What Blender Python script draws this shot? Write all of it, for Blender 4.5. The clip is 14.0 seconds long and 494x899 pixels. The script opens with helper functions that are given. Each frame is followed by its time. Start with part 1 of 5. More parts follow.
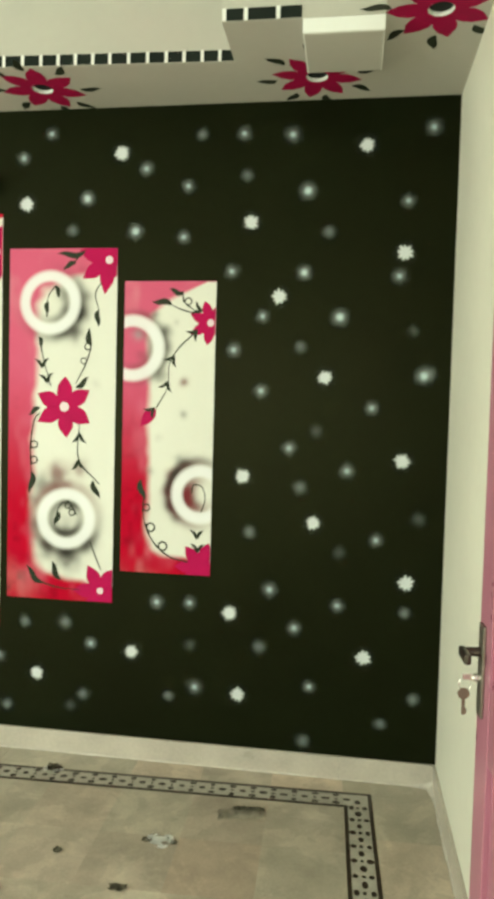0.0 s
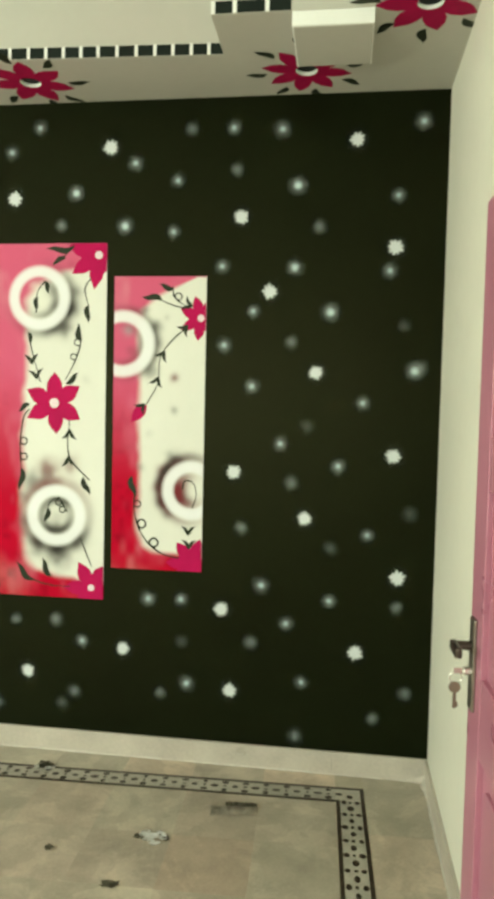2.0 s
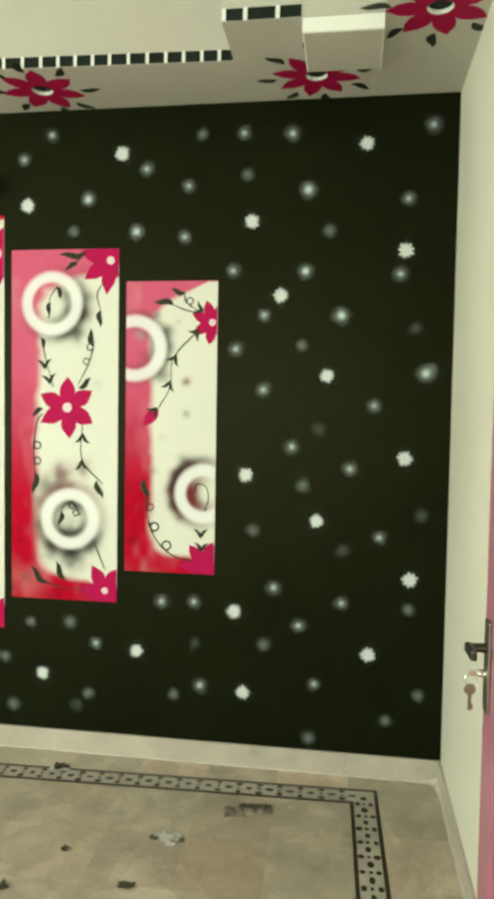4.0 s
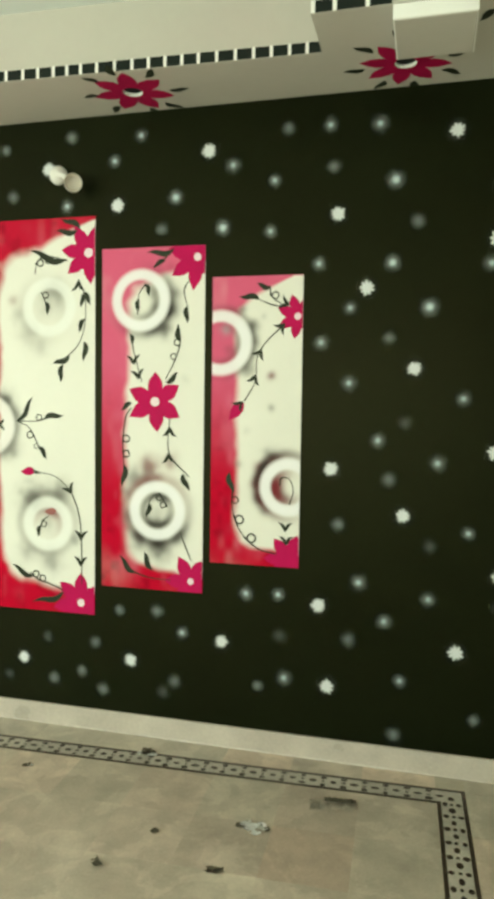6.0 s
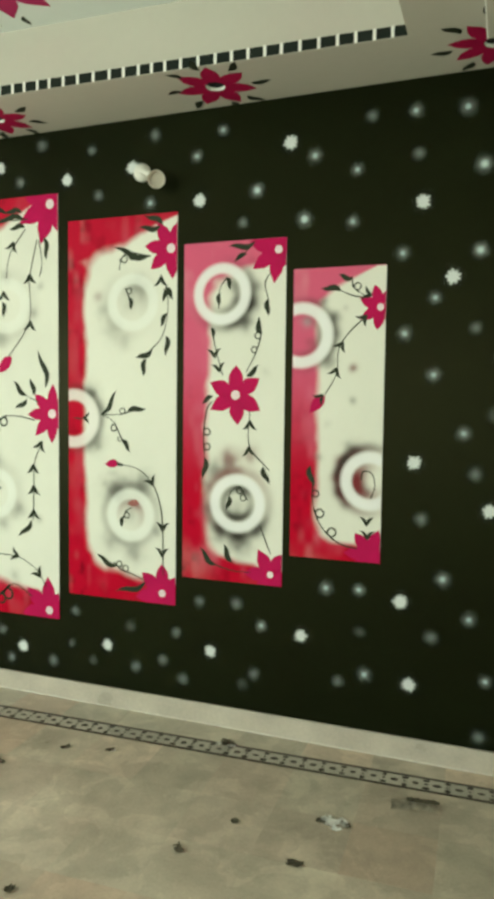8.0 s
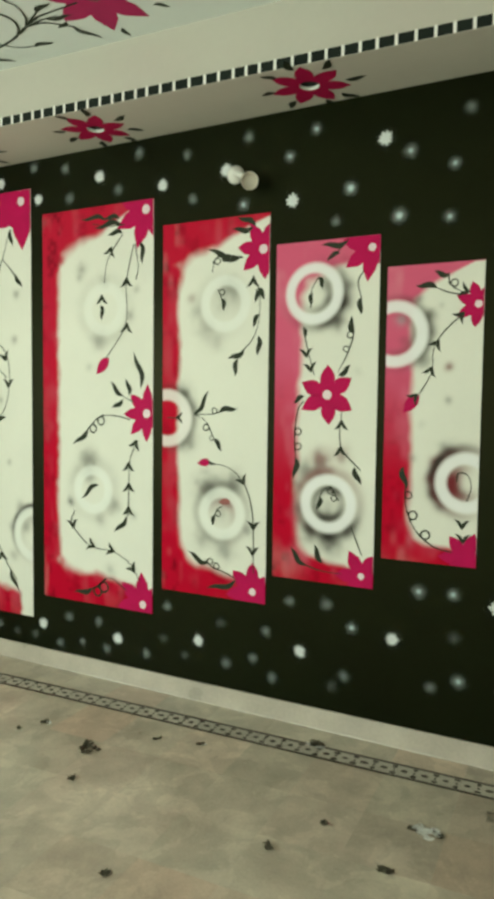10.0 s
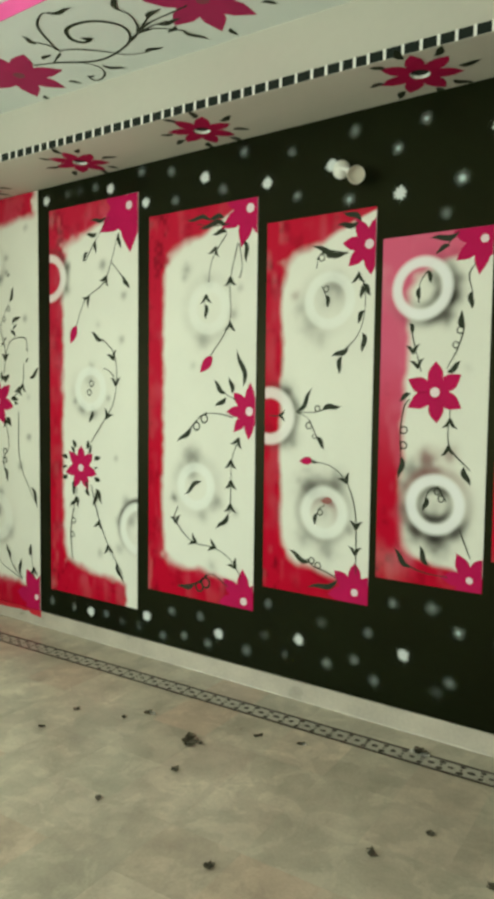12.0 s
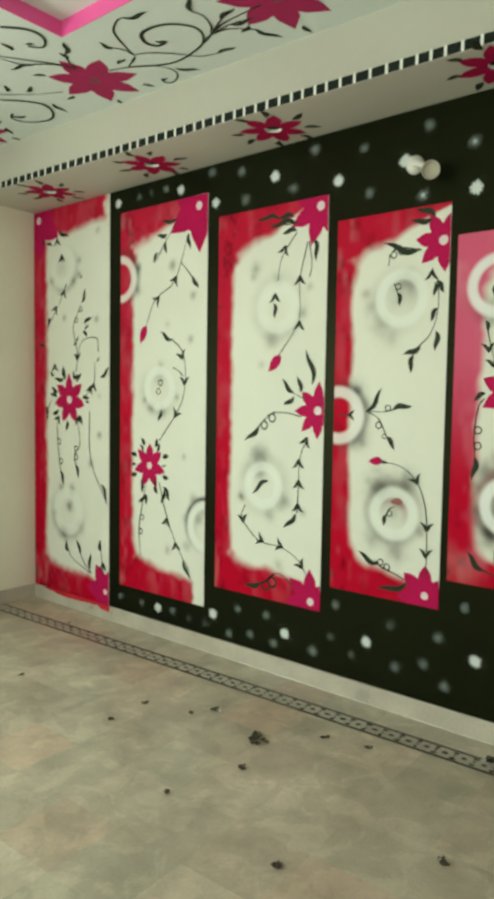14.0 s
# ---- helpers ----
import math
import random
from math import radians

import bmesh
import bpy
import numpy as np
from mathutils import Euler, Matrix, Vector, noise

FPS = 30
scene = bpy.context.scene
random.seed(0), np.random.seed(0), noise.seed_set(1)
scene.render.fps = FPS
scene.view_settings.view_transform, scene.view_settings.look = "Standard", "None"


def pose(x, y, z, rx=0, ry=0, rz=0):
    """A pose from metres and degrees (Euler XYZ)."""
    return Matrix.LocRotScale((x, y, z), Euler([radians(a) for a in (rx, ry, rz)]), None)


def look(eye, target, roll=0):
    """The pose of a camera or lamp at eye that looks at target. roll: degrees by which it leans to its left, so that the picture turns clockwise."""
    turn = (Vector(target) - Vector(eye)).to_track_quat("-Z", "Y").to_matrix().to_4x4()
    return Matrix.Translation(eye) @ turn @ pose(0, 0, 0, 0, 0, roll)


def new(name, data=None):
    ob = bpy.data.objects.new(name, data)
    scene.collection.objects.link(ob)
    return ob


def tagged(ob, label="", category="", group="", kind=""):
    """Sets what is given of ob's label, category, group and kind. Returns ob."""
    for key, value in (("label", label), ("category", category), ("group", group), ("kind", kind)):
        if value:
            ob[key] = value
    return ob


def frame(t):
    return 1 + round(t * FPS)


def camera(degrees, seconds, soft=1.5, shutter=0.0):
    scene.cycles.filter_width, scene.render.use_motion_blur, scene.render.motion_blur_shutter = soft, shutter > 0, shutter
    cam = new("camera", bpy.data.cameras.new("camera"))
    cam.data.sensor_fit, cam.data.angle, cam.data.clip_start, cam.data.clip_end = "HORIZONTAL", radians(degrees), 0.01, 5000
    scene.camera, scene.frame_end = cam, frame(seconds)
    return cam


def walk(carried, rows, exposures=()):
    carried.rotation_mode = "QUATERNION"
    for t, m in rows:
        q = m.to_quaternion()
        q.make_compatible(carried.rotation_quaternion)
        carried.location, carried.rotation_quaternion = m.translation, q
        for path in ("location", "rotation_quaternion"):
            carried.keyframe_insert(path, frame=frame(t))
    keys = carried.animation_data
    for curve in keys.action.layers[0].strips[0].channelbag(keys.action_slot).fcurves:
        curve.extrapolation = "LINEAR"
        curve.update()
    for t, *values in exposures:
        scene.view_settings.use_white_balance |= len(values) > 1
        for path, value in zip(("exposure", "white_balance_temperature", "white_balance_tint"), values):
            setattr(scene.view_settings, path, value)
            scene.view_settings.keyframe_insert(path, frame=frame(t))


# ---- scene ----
cam = camera(38.4, 14.0, soft=4.6)
PATH = [
    (0, (-2.343, -0.052, 1.569), (-2.628, 1.925, 1.473), 1.5),
    (0.5, (-2.337, -0.048, 1.568), (-2.614, 1.93, 1.462), 1.4),
    (1, (-2.341, -0.05, 1.571), (-2.608, 1.93, 1.463), 1.3),
    (1.5, (-2.344, -0.047, 1.566), (-2.607, 1.933, 1.457), 1.3),
    (2, (-2.339, -0.044, 1.563), (-2.602, 1.936, 1.459), 1.3),
    (4.5, (-2.367, -0.069, 1.574), (-2.674, 1.905, 1.474), 0.6),
    (5, (-2.385, -0.075, 1.566), (-2.763, 1.886, 1.465), 0.6),
    (5.5, (-2.387, -0.078, 1.558), (-2.818, 1.872, 1.453), 0.6),
    (6, (-2.393, -0.079, 1.559), (-2.886, 1.856, 1.445), 0.8),
    (6.5, (-2.402, -0.078, 1.559), (-2.948, 1.842, 1.436), 1.1),
    (7, (-2.411, -0.077, 1.55), (-3.002, 1.83, 1.428), 0.8),
    (7.5, (-2.414, -0.077, 1.549), (-3.061, 1.811, 1.422), 0.6),
    (8, (-2.424, -0.078, 1.537), (-3.115, 1.795, 1.414), 0.7),
    (8.5, (-2.423, -0.079, 1.536), (-3.166, 1.774, 1.417), 0.7),
    (11, (-2.461, -0.089, 1.538), (-3.486, 1.624, 1.406), 0.7),
    (11.5, (-2.472, -0.089, 1.531), (-3.552, 1.59, 1.4), 0.7),
    (12, (-2.482, -0.091, 1.53), (-3.625, 1.545, 1.398), 0.7),
    (12.5, (-2.489, -0.095, 1.532), (-3.67, 1.513, 1.399), 0.9),
    (13, (-2.499, -0.096, 1.517), (-3.723, 1.48, 1.384), 1.2),
    (13.5, (-2.504, -0.102, 1.525), (-3.755, 1.453, 1.386), 1.1),
    (14, (-2.515, -0.108, 1.524), (-3.795, 1.424, 1.39), 0.9),
]
EXPOSURES = [(0.0, 0.57, 6600, -11), (5.0, 0.54, 6550, -11), (8.5, 0.17, 6300, -13), (14.0, 0.0, 6250, -13)]
walk(cam, [(t, look(eye, target, roll)) for t, eye, target, roll in PATH], EXPOSURES)

# ---- plan ----
X0, X1 = -7.22, -1.935        # side walls
Y0, Y1 = -2.4, 3.0            # window wall behind, painted wall ahead
SOFFIT, CEIL, TOP = 2.9, 3.17, 3.42
BASE = 0.1                    # skirting height
TILT_EDGE = 0.034             # the soffit edge and the floor border run a little off the wall


def edge_y(x):
    return 2.648 + 0.037 * (x + 2.8)


def border_y(x):
    return 2.884 + TILT_EDGE * (x + 2.2)


# ---- light ----
world = bpy.data.worlds.new("sky")
scene.world = world
world.use_nodes = True
wn = world.node_tree.nodes
sky = wn.new("ShaderNodeTexSky")
sky.sky_type, sky.sun_disc = "NISHITA", False
sky.sun_elevation, sky.sun_rotation = radians(48), radians(150)
wn["Background"].inputs["Strength"].default_value = 0.1
world.node_tree.links.new(sky.outputs["Color"], wn["Background"].inputs["Color"])
sun = new("sun", bpy.data.lights.new("sun", "SUN"))
sun.data.energy, sun.data.angle, sun.data.color = 2.5, radians(0.5), (1.0, 0.95, 0.86)
sun.matrix_world = look((-2, 6, 9), (-4, 0, 0))


def window_light(x, y, z, wide, high, watts, target):
    lamp = new("window_light", bpy.data.lights.new("window_light", "AREA"))
    lamp.data.shape, lamp.data.size, lamp.data.size_y = "RECTANGLE", wide, high
    lamp.data.energy, lamp.data.color = watts, (1.0, 0.97, 0.9)
    lamp.matrix_world = look((x, y, z), target)


window_light(-5.2, Y0 + 0.02, 1.65, 1.7, 1.3, 41, (-5.2, 3, 1.65))
window_light(-3.0, Y0 + 0.02, 1.65, 1.3, 1.3, 23, (-3.0, 3, 1.65))
# added lamp at an unseen west window, brightens the east wall and floor
window_light(X0 + 0.02, -0.55, 1.65, 2.2, 1.3, 100, (0, -0.55, 1.65))


# ---- materials ----
def material(name, colour, rough=0.6, metal=0.0, vary=0.08, scale=6.0, bump=0.0, bump_scale=80.0, spec=0.5, attribute="", per_object=0.0):
    """A painted or mineral surface: base colour, stains at one scale, grain at another."""
    m = bpy.data.materials.new(name)
    m.use_nodes = True
    n, link = m.node_tree.nodes, m.node_tree.links.new
    b = n["Principled BSDF"]
    b.inputs["Roughness"].default_value, b.inputs["Metallic"].default_value = rough, metal
    b.inputs["Specular IOR Level"].default_value = spec
    co = n.new("ShaderNodeTexCoord")
    place = co.outputs["Object"]
    if per_object:
        # every piece takes its own stretch of the pattern
        own, far, shift = n.new("ShaderNodeObjectInfo"), n.new("ShaderNodeMath"), n.new("ShaderNodeVectorMath")
        far.operation, far.inputs[1].default_value, shift.operation = "MULTIPLY", 90.0, "ADD"
        link(own.outputs["Random"], far.inputs[0])
        link(place, shift.inputs[0])
        link(far.outputs[0], shift.inputs[1])
        place = shift.outputs["Vector"]
    if attribute:
        a = n.new("ShaderNodeAttribute")
        a.attribute_name = attribute
        source = a.outputs["Color"]
    else:
        a = n.new("ShaderNodeRGB")
        a.outputs[0].default_value = (*colour, 1)
        source = a.outputs[0]
    big, small = n.new("ShaderNodeTexNoise"), n.new("ShaderNodeTexNoise")
    big.inputs["Scale"].default_value, big.inputs["Detail"].default_value = scale, 5
    small.inputs["Scale"].default_value, small.inputs["Detail"].default_value = scale * 14, 3
    for t in (big, small):
        link(place, t.inputs["Vector"])
    add = n.new("ShaderNodeMath")
    add.operation = "MULTIPLY_ADD"
    link(small.outputs["Fac"], add.inputs[0])
    add.inputs[1].default_value = 0.4
    link(big.outputs["Fac"], add.inputs[2])
    ramp = n.new("ShaderNodeMapRange")
    ramp.inputs["From Min"].default_value, ramp.inputs["From Max"].default_value = 0.35, 1.05
    ramp.inputs["To Min"].default_value, ramp.inputs["To Max"].default_value = 1 - vary, 1 + vary
    link(add.outputs[0], ramp.inputs["Value"])
    value = ramp.outputs["Result"]
    if per_object:
        info, mr = n.new("ShaderNodeObjectInfo"), n.new("ShaderNodeMapRange")
        mr.inputs["To Min"].default_value, mr.inputs["To Max"].default_value = 1 - per_object, 1 + per_object
        link(info.outputs["Random"], mr.inputs["Value"])
        mul = n.new("ShaderNodeMath")
        mul.operation = "MULTIPLY"
        link(value, mul.inputs[0])
        link(mr.outputs["Result"], mul.inputs[1])
        value = mul.outputs[0]
    mix = n.new("ShaderNodeVectorMath")
    mix.operation = "SCALE"
    link(source, mix.inputs[0])
    link(value, mix.inputs["Scale"])
    link(mix.outputs["Vector"], b.inputs["Base Color"])
    rr = n.new("ShaderNodeMapRange")
    rr.inputs["To Min"].default_value, rr.inputs["To Max"].default_value = max(0.02, rough - 0.08), min(1, rough + 0.08)
    link(big.outputs["Fac"], rr.inputs["Value"])
    link(rr.outputs["Result"], b.inputs["Roughness"])
    if bump:
        bn, bt = n.new("ShaderNodeBump"), n.new("ShaderNodeTexNoise")
        bt.inputs["Scale"].default_value, bt.inputs["Detail"].default_value = bump_scale, 4
        link(place, bt.inputs["Vector"])
        link(bt.outputs["Fac"], bn.inputs["Height"])
        bn.inputs["Strength"].default_value, bn.inputs["Distance"].default_value = bump, 0.004
        link(bn.outputs["Normal"], b.inputs["Normal"])
    return m


WHITE = material("white_emulsion", (0.79, 0.77, 0.66), 0.55, vary=0.05, scale=1.6, bump=0.25, bump_scale=28)
CEILING = material("ceiling_paint", (0.64, 0.68, 0.66), 0.6, vary=0.04, scale=1.3, bump=0.15, bump_scale=20)
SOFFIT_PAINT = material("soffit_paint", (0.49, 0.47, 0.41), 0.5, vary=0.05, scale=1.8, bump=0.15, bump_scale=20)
BLACK = material("black_gloss_paint", (0.0038, 0.0060, 0.0022), 0.40, vary=0.4, scale=1.6, bump=0.1, bump_scale=16, spec=0.115)
BLACK.node_tree.nodes["Principled BSDF"].inputs["Specular Tint"].default_value = (1.0, 0.90, 0.46, 1)
DARK = material("dark_slot", (0.014, 0.019, 0.015), 0.6, vary=0.2, spec=0.1)
# panel crimson darkened, with the soffit's shade put into the colour
SHADED_CRIMSON = material("shaded_crimson_paint", (0.31, 0.006, 0.055), 0.6, vary=0.2, scale=14, spec=0.08)
CRIMSON = material("crimson_paint", (0.42, 0.004, 0.080), 0.6, vary=0.12, scale=9, spec=0.08)
LEAF = material("black_leaf_paint", (0.020, 0.026, 0.012), 0.55, vary=0.25, scale=20, spec=0.2)
CENTRE = material("pale_centre_paint", (0.70, 0.58, 0.61), 0.5, vary=0.1, scale=30)
STAR = material("white_star_paint", (0.60, 0.63, 0.63), 0.5, vary=0.1, scale=25)
PANEL = material("panel_paint", (1, 1, 1), 0.6, vary=0.03, scale=5, spec=0.04, bump=0.1, bump_scale=60, attribute="paint")
SKIRT = material("skirting_marble", (0.49, 0.442, 0.377), 0.3, vary=0.22, scale=5, bump=0.05)
STRIP = material("border_marble", (0.40, 0.375, 0.31), 0.35, vary=0.2, scale=22, per_object=0.1)
INLAY = material("dark_inlay_marble", (0.045, 0.033, 0.021), 0.35, vary=0.3, scale=20)
PINK = material("pink_gloss_paint", (0.42, 0.165, 0.232), 0.3, vary=0.08, scale=4)
TRAY_PINK = material("tray_pink_paint", (0.78, 0.10, 0.36), 0.5, vary=0.06, scale=4)
STEEL = material("dull_lock_metal", (0.30, 0.27, 0.23), 0.35, metal=0.85, vary=0.2, scale=30)
DARK_STEEL = material("tarnished_lever_metal", (0.09, 0.075, 0.06), 0.4, metal=0.8, vary=0.3, scale=30)
BRIGHT_STEEL = material("bright_lock_metal", (0.72, 0.70, 0.64), 0.25, metal=0.9, vary=0.1, scale=30)
KEYM = material("brassy_key_metal", (0.25, 0.20, 0.155), 0.4, metal=0.7, vary=0.2, scale=40)
PLASTIC = material("white_plastic", (0.74, 0.73, 0.68), 0.4, vary=0.05, scale=12)
YELLOWED = material("yellowed_plastic", (0.58, 0.54, 0.46), 0.45, vary=0.08, scale=14)
DRYLEAF = material("dry_debris", (0.14, 0.125, 0.085), 0.8, vary=0.4, scale=60)
FOIL = material("torn_foil", (0.86, 0.86, 0.82), 0.35, metal=0.0, vary=0.2, scale=60)
PAPER = material("crumpled_paper", (0.43, 0.39, 0.31), 0.7, vary=0.6, scale=16)
CAULK = material("smeared_white_filler", (0.54, 0.49, 0.42), 0.25, vary=0.25, scale=18)
GLASS_FRAME = material("window_frame_paint", (0.6, 0.58, 0.52), 0.4, vary=0.06)


def floor_marble():
    m = material("floor_marble", (0.446, 0.388, 0.302), 0.32, vary=0.26, scale=6.5, bump=0.05, bump_scale=14, per_object=0.09)
    n, link = m.node_tree.nodes, m.node_tree.links.new
    b = n["Principled BSDF"]
    scaled = b.inputs["Base Color"].links[0].from_socket
    info, hue = n.new("ShaderNodeObjectInfo"), n.new("ShaderNodeValToRGB")
    hue.color_ramp.elements[0].color, hue.color_ramp.elements[1].color = (1.06, 0.975, 0.945, 1), (0.955, 1.0, 0.99, 1)
    hue.color_ramp.elements.new(0.28).color = (1.0, 1.0, 1.0, 1)
    mul = n.new("ShaderNodeMath")
    mul.operation = "FRACT"
    seven = n.new("ShaderNodeMath")
    seven.operation = "MULTIPLY"
    seven.inputs[1].default_value = 7.3
    link(info.outputs["Random"], seven.inputs[0])
    link(seven.outputs[0], mul.inputs[0])
    link(mul.outputs[0], hue.inputs["Fac"])
    v = n.new("ShaderNodeVectorMath")
    v.operation = "MULTIPLY"
    link(scaled, v.inputs[0])
    link(hue.outputs["Color"], v.inputs[1])
    # traffic dirt that runs on across the joints
    geo, dirt, fade, last = n.new("ShaderNodeNewGeometry"), n.new("ShaderNodeTexNoise"), n.new("ShaderNodeMapRange"), n.new("ShaderNodeVectorMath")
    dirt.inputs["Scale"].default_value, dirt.inputs["Detail"].default_value, dirt.inputs["Roughness"].default_value = 3.2, 6, 0.6
    link(geo.outputs["Position"], dirt.inputs["Vector"])
    fade.inputs["From Min"].default_value, fade.inputs["From Max"].default_value = 0.35, 0.65
    fade.inputs["To Min"].default_value, fade.inputs["To Max"].default_value = 0.92, 1.07
    link(dirt.outputs["Fac"], fade.inputs["Value"])
    # paler rubbed patches with ragged rims
    rub, rim, both = n.new("ShaderNodeTexNoise"), n.new("ShaderNodeMapRange"), n.new("ShaderNodeMath")
    rub.inputs["Scale"].default_value, rub.inputs["Detail"].default_value, rub.inputs["Roughness"].default_value, rub.inputs["Distortion"].default_value = 5.5, 5, 0.62, 0.7
    link(geo.outputs["Position"], rub.inputs["Vector"])
    rim.inputs["From Min"].default_value, rim.inputs["From Max"].default_value = 0.50, 0.57
    rim.inputs["To Min"].default_value, rim.inputs["To Max"].default_value = 0.945, 1.11
    link(rub.outputs["Fac"], rim.inputs["Value"])
    cloud, soft = n.new("ShaderNodeTexNoise"), n.new("ShaderNodeMapRange")
    cloud.inputs["Scale"].default_value, cloud.inputs["Detail"].default_value, cloud.inputs["Roughness"].default_value, cloud.inputs["Distortion"].default_value = 2.1, 7, 0.68, 0.4
    link(geo.outputs["Position"], cloud.inputs["Vector"])
    soft.inputs["From Min"].default_value, soft.inputs["From Max"].default_value = 0.47, 0.66
    soft.inputs["To Min"].default_value, soft.inputs["To Max"].default_value = 0.97, 1.15
    link(cloud.outputs["Fac"], soft.inputs["Value"])
    worn = n.new("ShaderNodeMath")
    worn.operation = "MULTIPLY"
    link(soft.outputs["Result"], worn.inputs[0])
    both.operation = "MULTIPLY"
    link(fade.outputs["Result"], both.inputs[0])
    link(rim.outputs["Result"], both.inputs[1])
    link(both.outputs[0], worn.inputs[1])
    last.operation = "SCALE"
    link(v.outputs["Vector"], last.inputs[0])
    link(worn.outputs[0], last.inputs["Scale"])
    link(last.outputs["Vector"], b.inputs["Base Color"])
    return m


MARBLE = floor_marble()
GROUT = material("floor_grout", (0.44, 0.39, 0.30), 0.8, vary=0.2, scale=9)


def soft_paint(name, colour, strength):
    """Airbrushed paint whose cover thins out towards the rim of each dot."""
    m = bpy.data.materials.new(name)
    m.use_nodes = True
    n, link = m.node_tree.nodes, m.node_tree.links.new
    b = n["Principled BSDF"]
    b.inputs["Base Color"].default_value, b.inputs["Roughness"].default_value = (*colour, 1), 0.6
    a, mul = n.new("ShaderNodeAttribute"), n.new("ShaderNodeMath")
    a.attribute_name = "cover"
    mul.operation = "MULTIPLY"
    mul.inputs[1].default_value = strength
    link(a.outputs["Fac"], mul.inputs[0])
    link(mul.outputs[0], b.inputs["Alpha"])
    return m


# ---- building helpers ----
def mesh_object(name, bm, mat, at=(0, 0, 0)):
    bmesh.ops.translate(bm, verts=bm.verts, vec=-Vector(at))
    me = bpy.data.meshes.new(name)
    bm.to_mesh(me)
    bm.free()
    me.materials.append(mat)
    ob = new(name, me)
    ob.location = at
    return ob


def part(name, bm, mat, parent, label=""):
    """Links a mesh, drawn in world places, as one part under a thing or a part. Things are never turned."""
    at, up = Vector(parent.location), parent.parent
    while up:
        at, up = at + Vector(up.location), up.parent
    ob = mesh_object(name, bm, mat, at)
    ob.location = (0, 0, 0)
    ob.parent = parent
    return tagged(ob, label) if label else ob


def thing(name, at, label, category, group="", kind=""):
    return tagged(_at(new(name), at), label, category, group, kind)


def _at(ob, at):
    ob.location = at
    ob.empty_display_size = 0.1
    return ob


def box(x0, x1, y0, y1, z0, z1, bevel=0.0, bm=None):
    bm = bm or bmesh.new()
    made = bmesh.ops.create_cube(bm, size=1, matrix=Matrix.Translation(((x0 + x1) / 2, (y0 + y1) / 2, (z0 + z1) / 2)) @ Matrix.Diagonal((x1 - x0, y1 - y0, z1 - z0, 1)))
    if bevel:
        edges = list({e for v in made["verts"] for e in v.link_edges})
        bmesh.ops.bevel(bm, geom=edges, offset=bevel, segments=2, affect="EDGES", profile=0.6)
    return bm


def prism(outline, z0, z1, bm=None):
    """An upright block over an outline of (x, y), drawn anticlockwise."""
    bm = bm or bmesh.new()
    low = [bm.verts.new((x, y, z0)) for x, y in outline]
    high = [bm.verts.new((x, y, z1)) for x, y in outline]
    bm.faces.new(list(reversed(low)))
    bm.faces.new(high)
    for i in range(len(outline)):
        j = (i + 1) % len(outline)
        bm.faces.new((low[i], low[j], high[j], high[i]))
    return bm


def lathe(profile, m, steps=24, bm=None):
    """A turned solid: (radius, height) pairs round z, placed by m."""
    bm = bm or bmesh.new()
    rings = []
    for r, h in profile:
        rings.append([bm.verts.new(m @ Vector((r * math.cos(2 * math.pi * k / steps), r * math.sin(2 * math.pi * k / steps), h))) for k in range(steps)])
    for a, b in zip(rings, rings[1:]):
        for k in range(steps):
            bm.faces.new((a[k], a[(k + 1) % steps], b[(k + 1) % steps], b[k]))
    bm.faces.new(list(reversed(rings[0])))
    bm.faces.new(rings[-1])
    return bm


# ---- setting ----
def setting(name, bm, mat, label, category="wall"):
    return tagged(mesh_object(name, bm, mat), label, category, kind="structure")


wall_north = setting("wall_north", box(X0 - 0.2, X1 + 0.2, Y1, Y1 + 0.2, 0, TOP + 0.1), BLACK, "glossy black painted wall with airbrushed white stars and dots")
WEST = (-1.7, 0.6)
bm = box(X0 - 0.2, X0, WEST[1], Y1, 0, TOP + 0.1)
box(X0 - 0.2, X0, Y0, WEST[0], 0, TOP + 0.1, bm=bm)
box(X0 - 0.2, X0, WEST[0], WEST[1], 0, 0.95, bm=bm)
box(X0 - 0.2, X0, WEST[0], WEST[1], 2.35, TOP + 0.1, bm=bm)
setting("wall_west", bm, WHITE, "plain off-white painted side wall with an added, unseen window")
DOOR0, DOOR1, DOORH = 0.74, 1.66, 2.08
bm = box(X1, X1 + 0.2, DOOR1, Y1, 0, TOP + 0.1)
box(X1, X1 + 0.2, Y0, DOOR0, 0, TOP + 0.1, bm=bm)
box(X1, X1 + 0.2, DOOR0, DOOR1, DOORH, TOP + 0.1, bm=bm)
setting("wall_east", bm, WHITE, "off-white painted side wall with a doorway")
setting("wall_passage", box(X1 + 1.2, X1 + 1.3, DOOR0 - 1, DOOR1 + 1, 0, 2.6), WHITE, "plain wall of the passage outside the door")
WINDOWS = [(-6.1, -4.3), (-3.7, -2.3)]
bm = box(X0 - 0.2, X1 + 0.2, Y0 - 0.2, Y0, 0, 0.95)
box(X0 - 0.2, X1 + 0.2, Y0 - 0.2, Y0, 2.35, TOP + 0.1, bm=bm)
for a, b in ((X0 - 0.2, -6.1), (-4.3, -3.7), (-2.3, X1 + 0.2)):
    box(a, b, Y0 - 0.2, Y0, 0.95, 2.35, bm=bm)
setting("wall_south", bm, WHITE, "off-white wall with two windows")
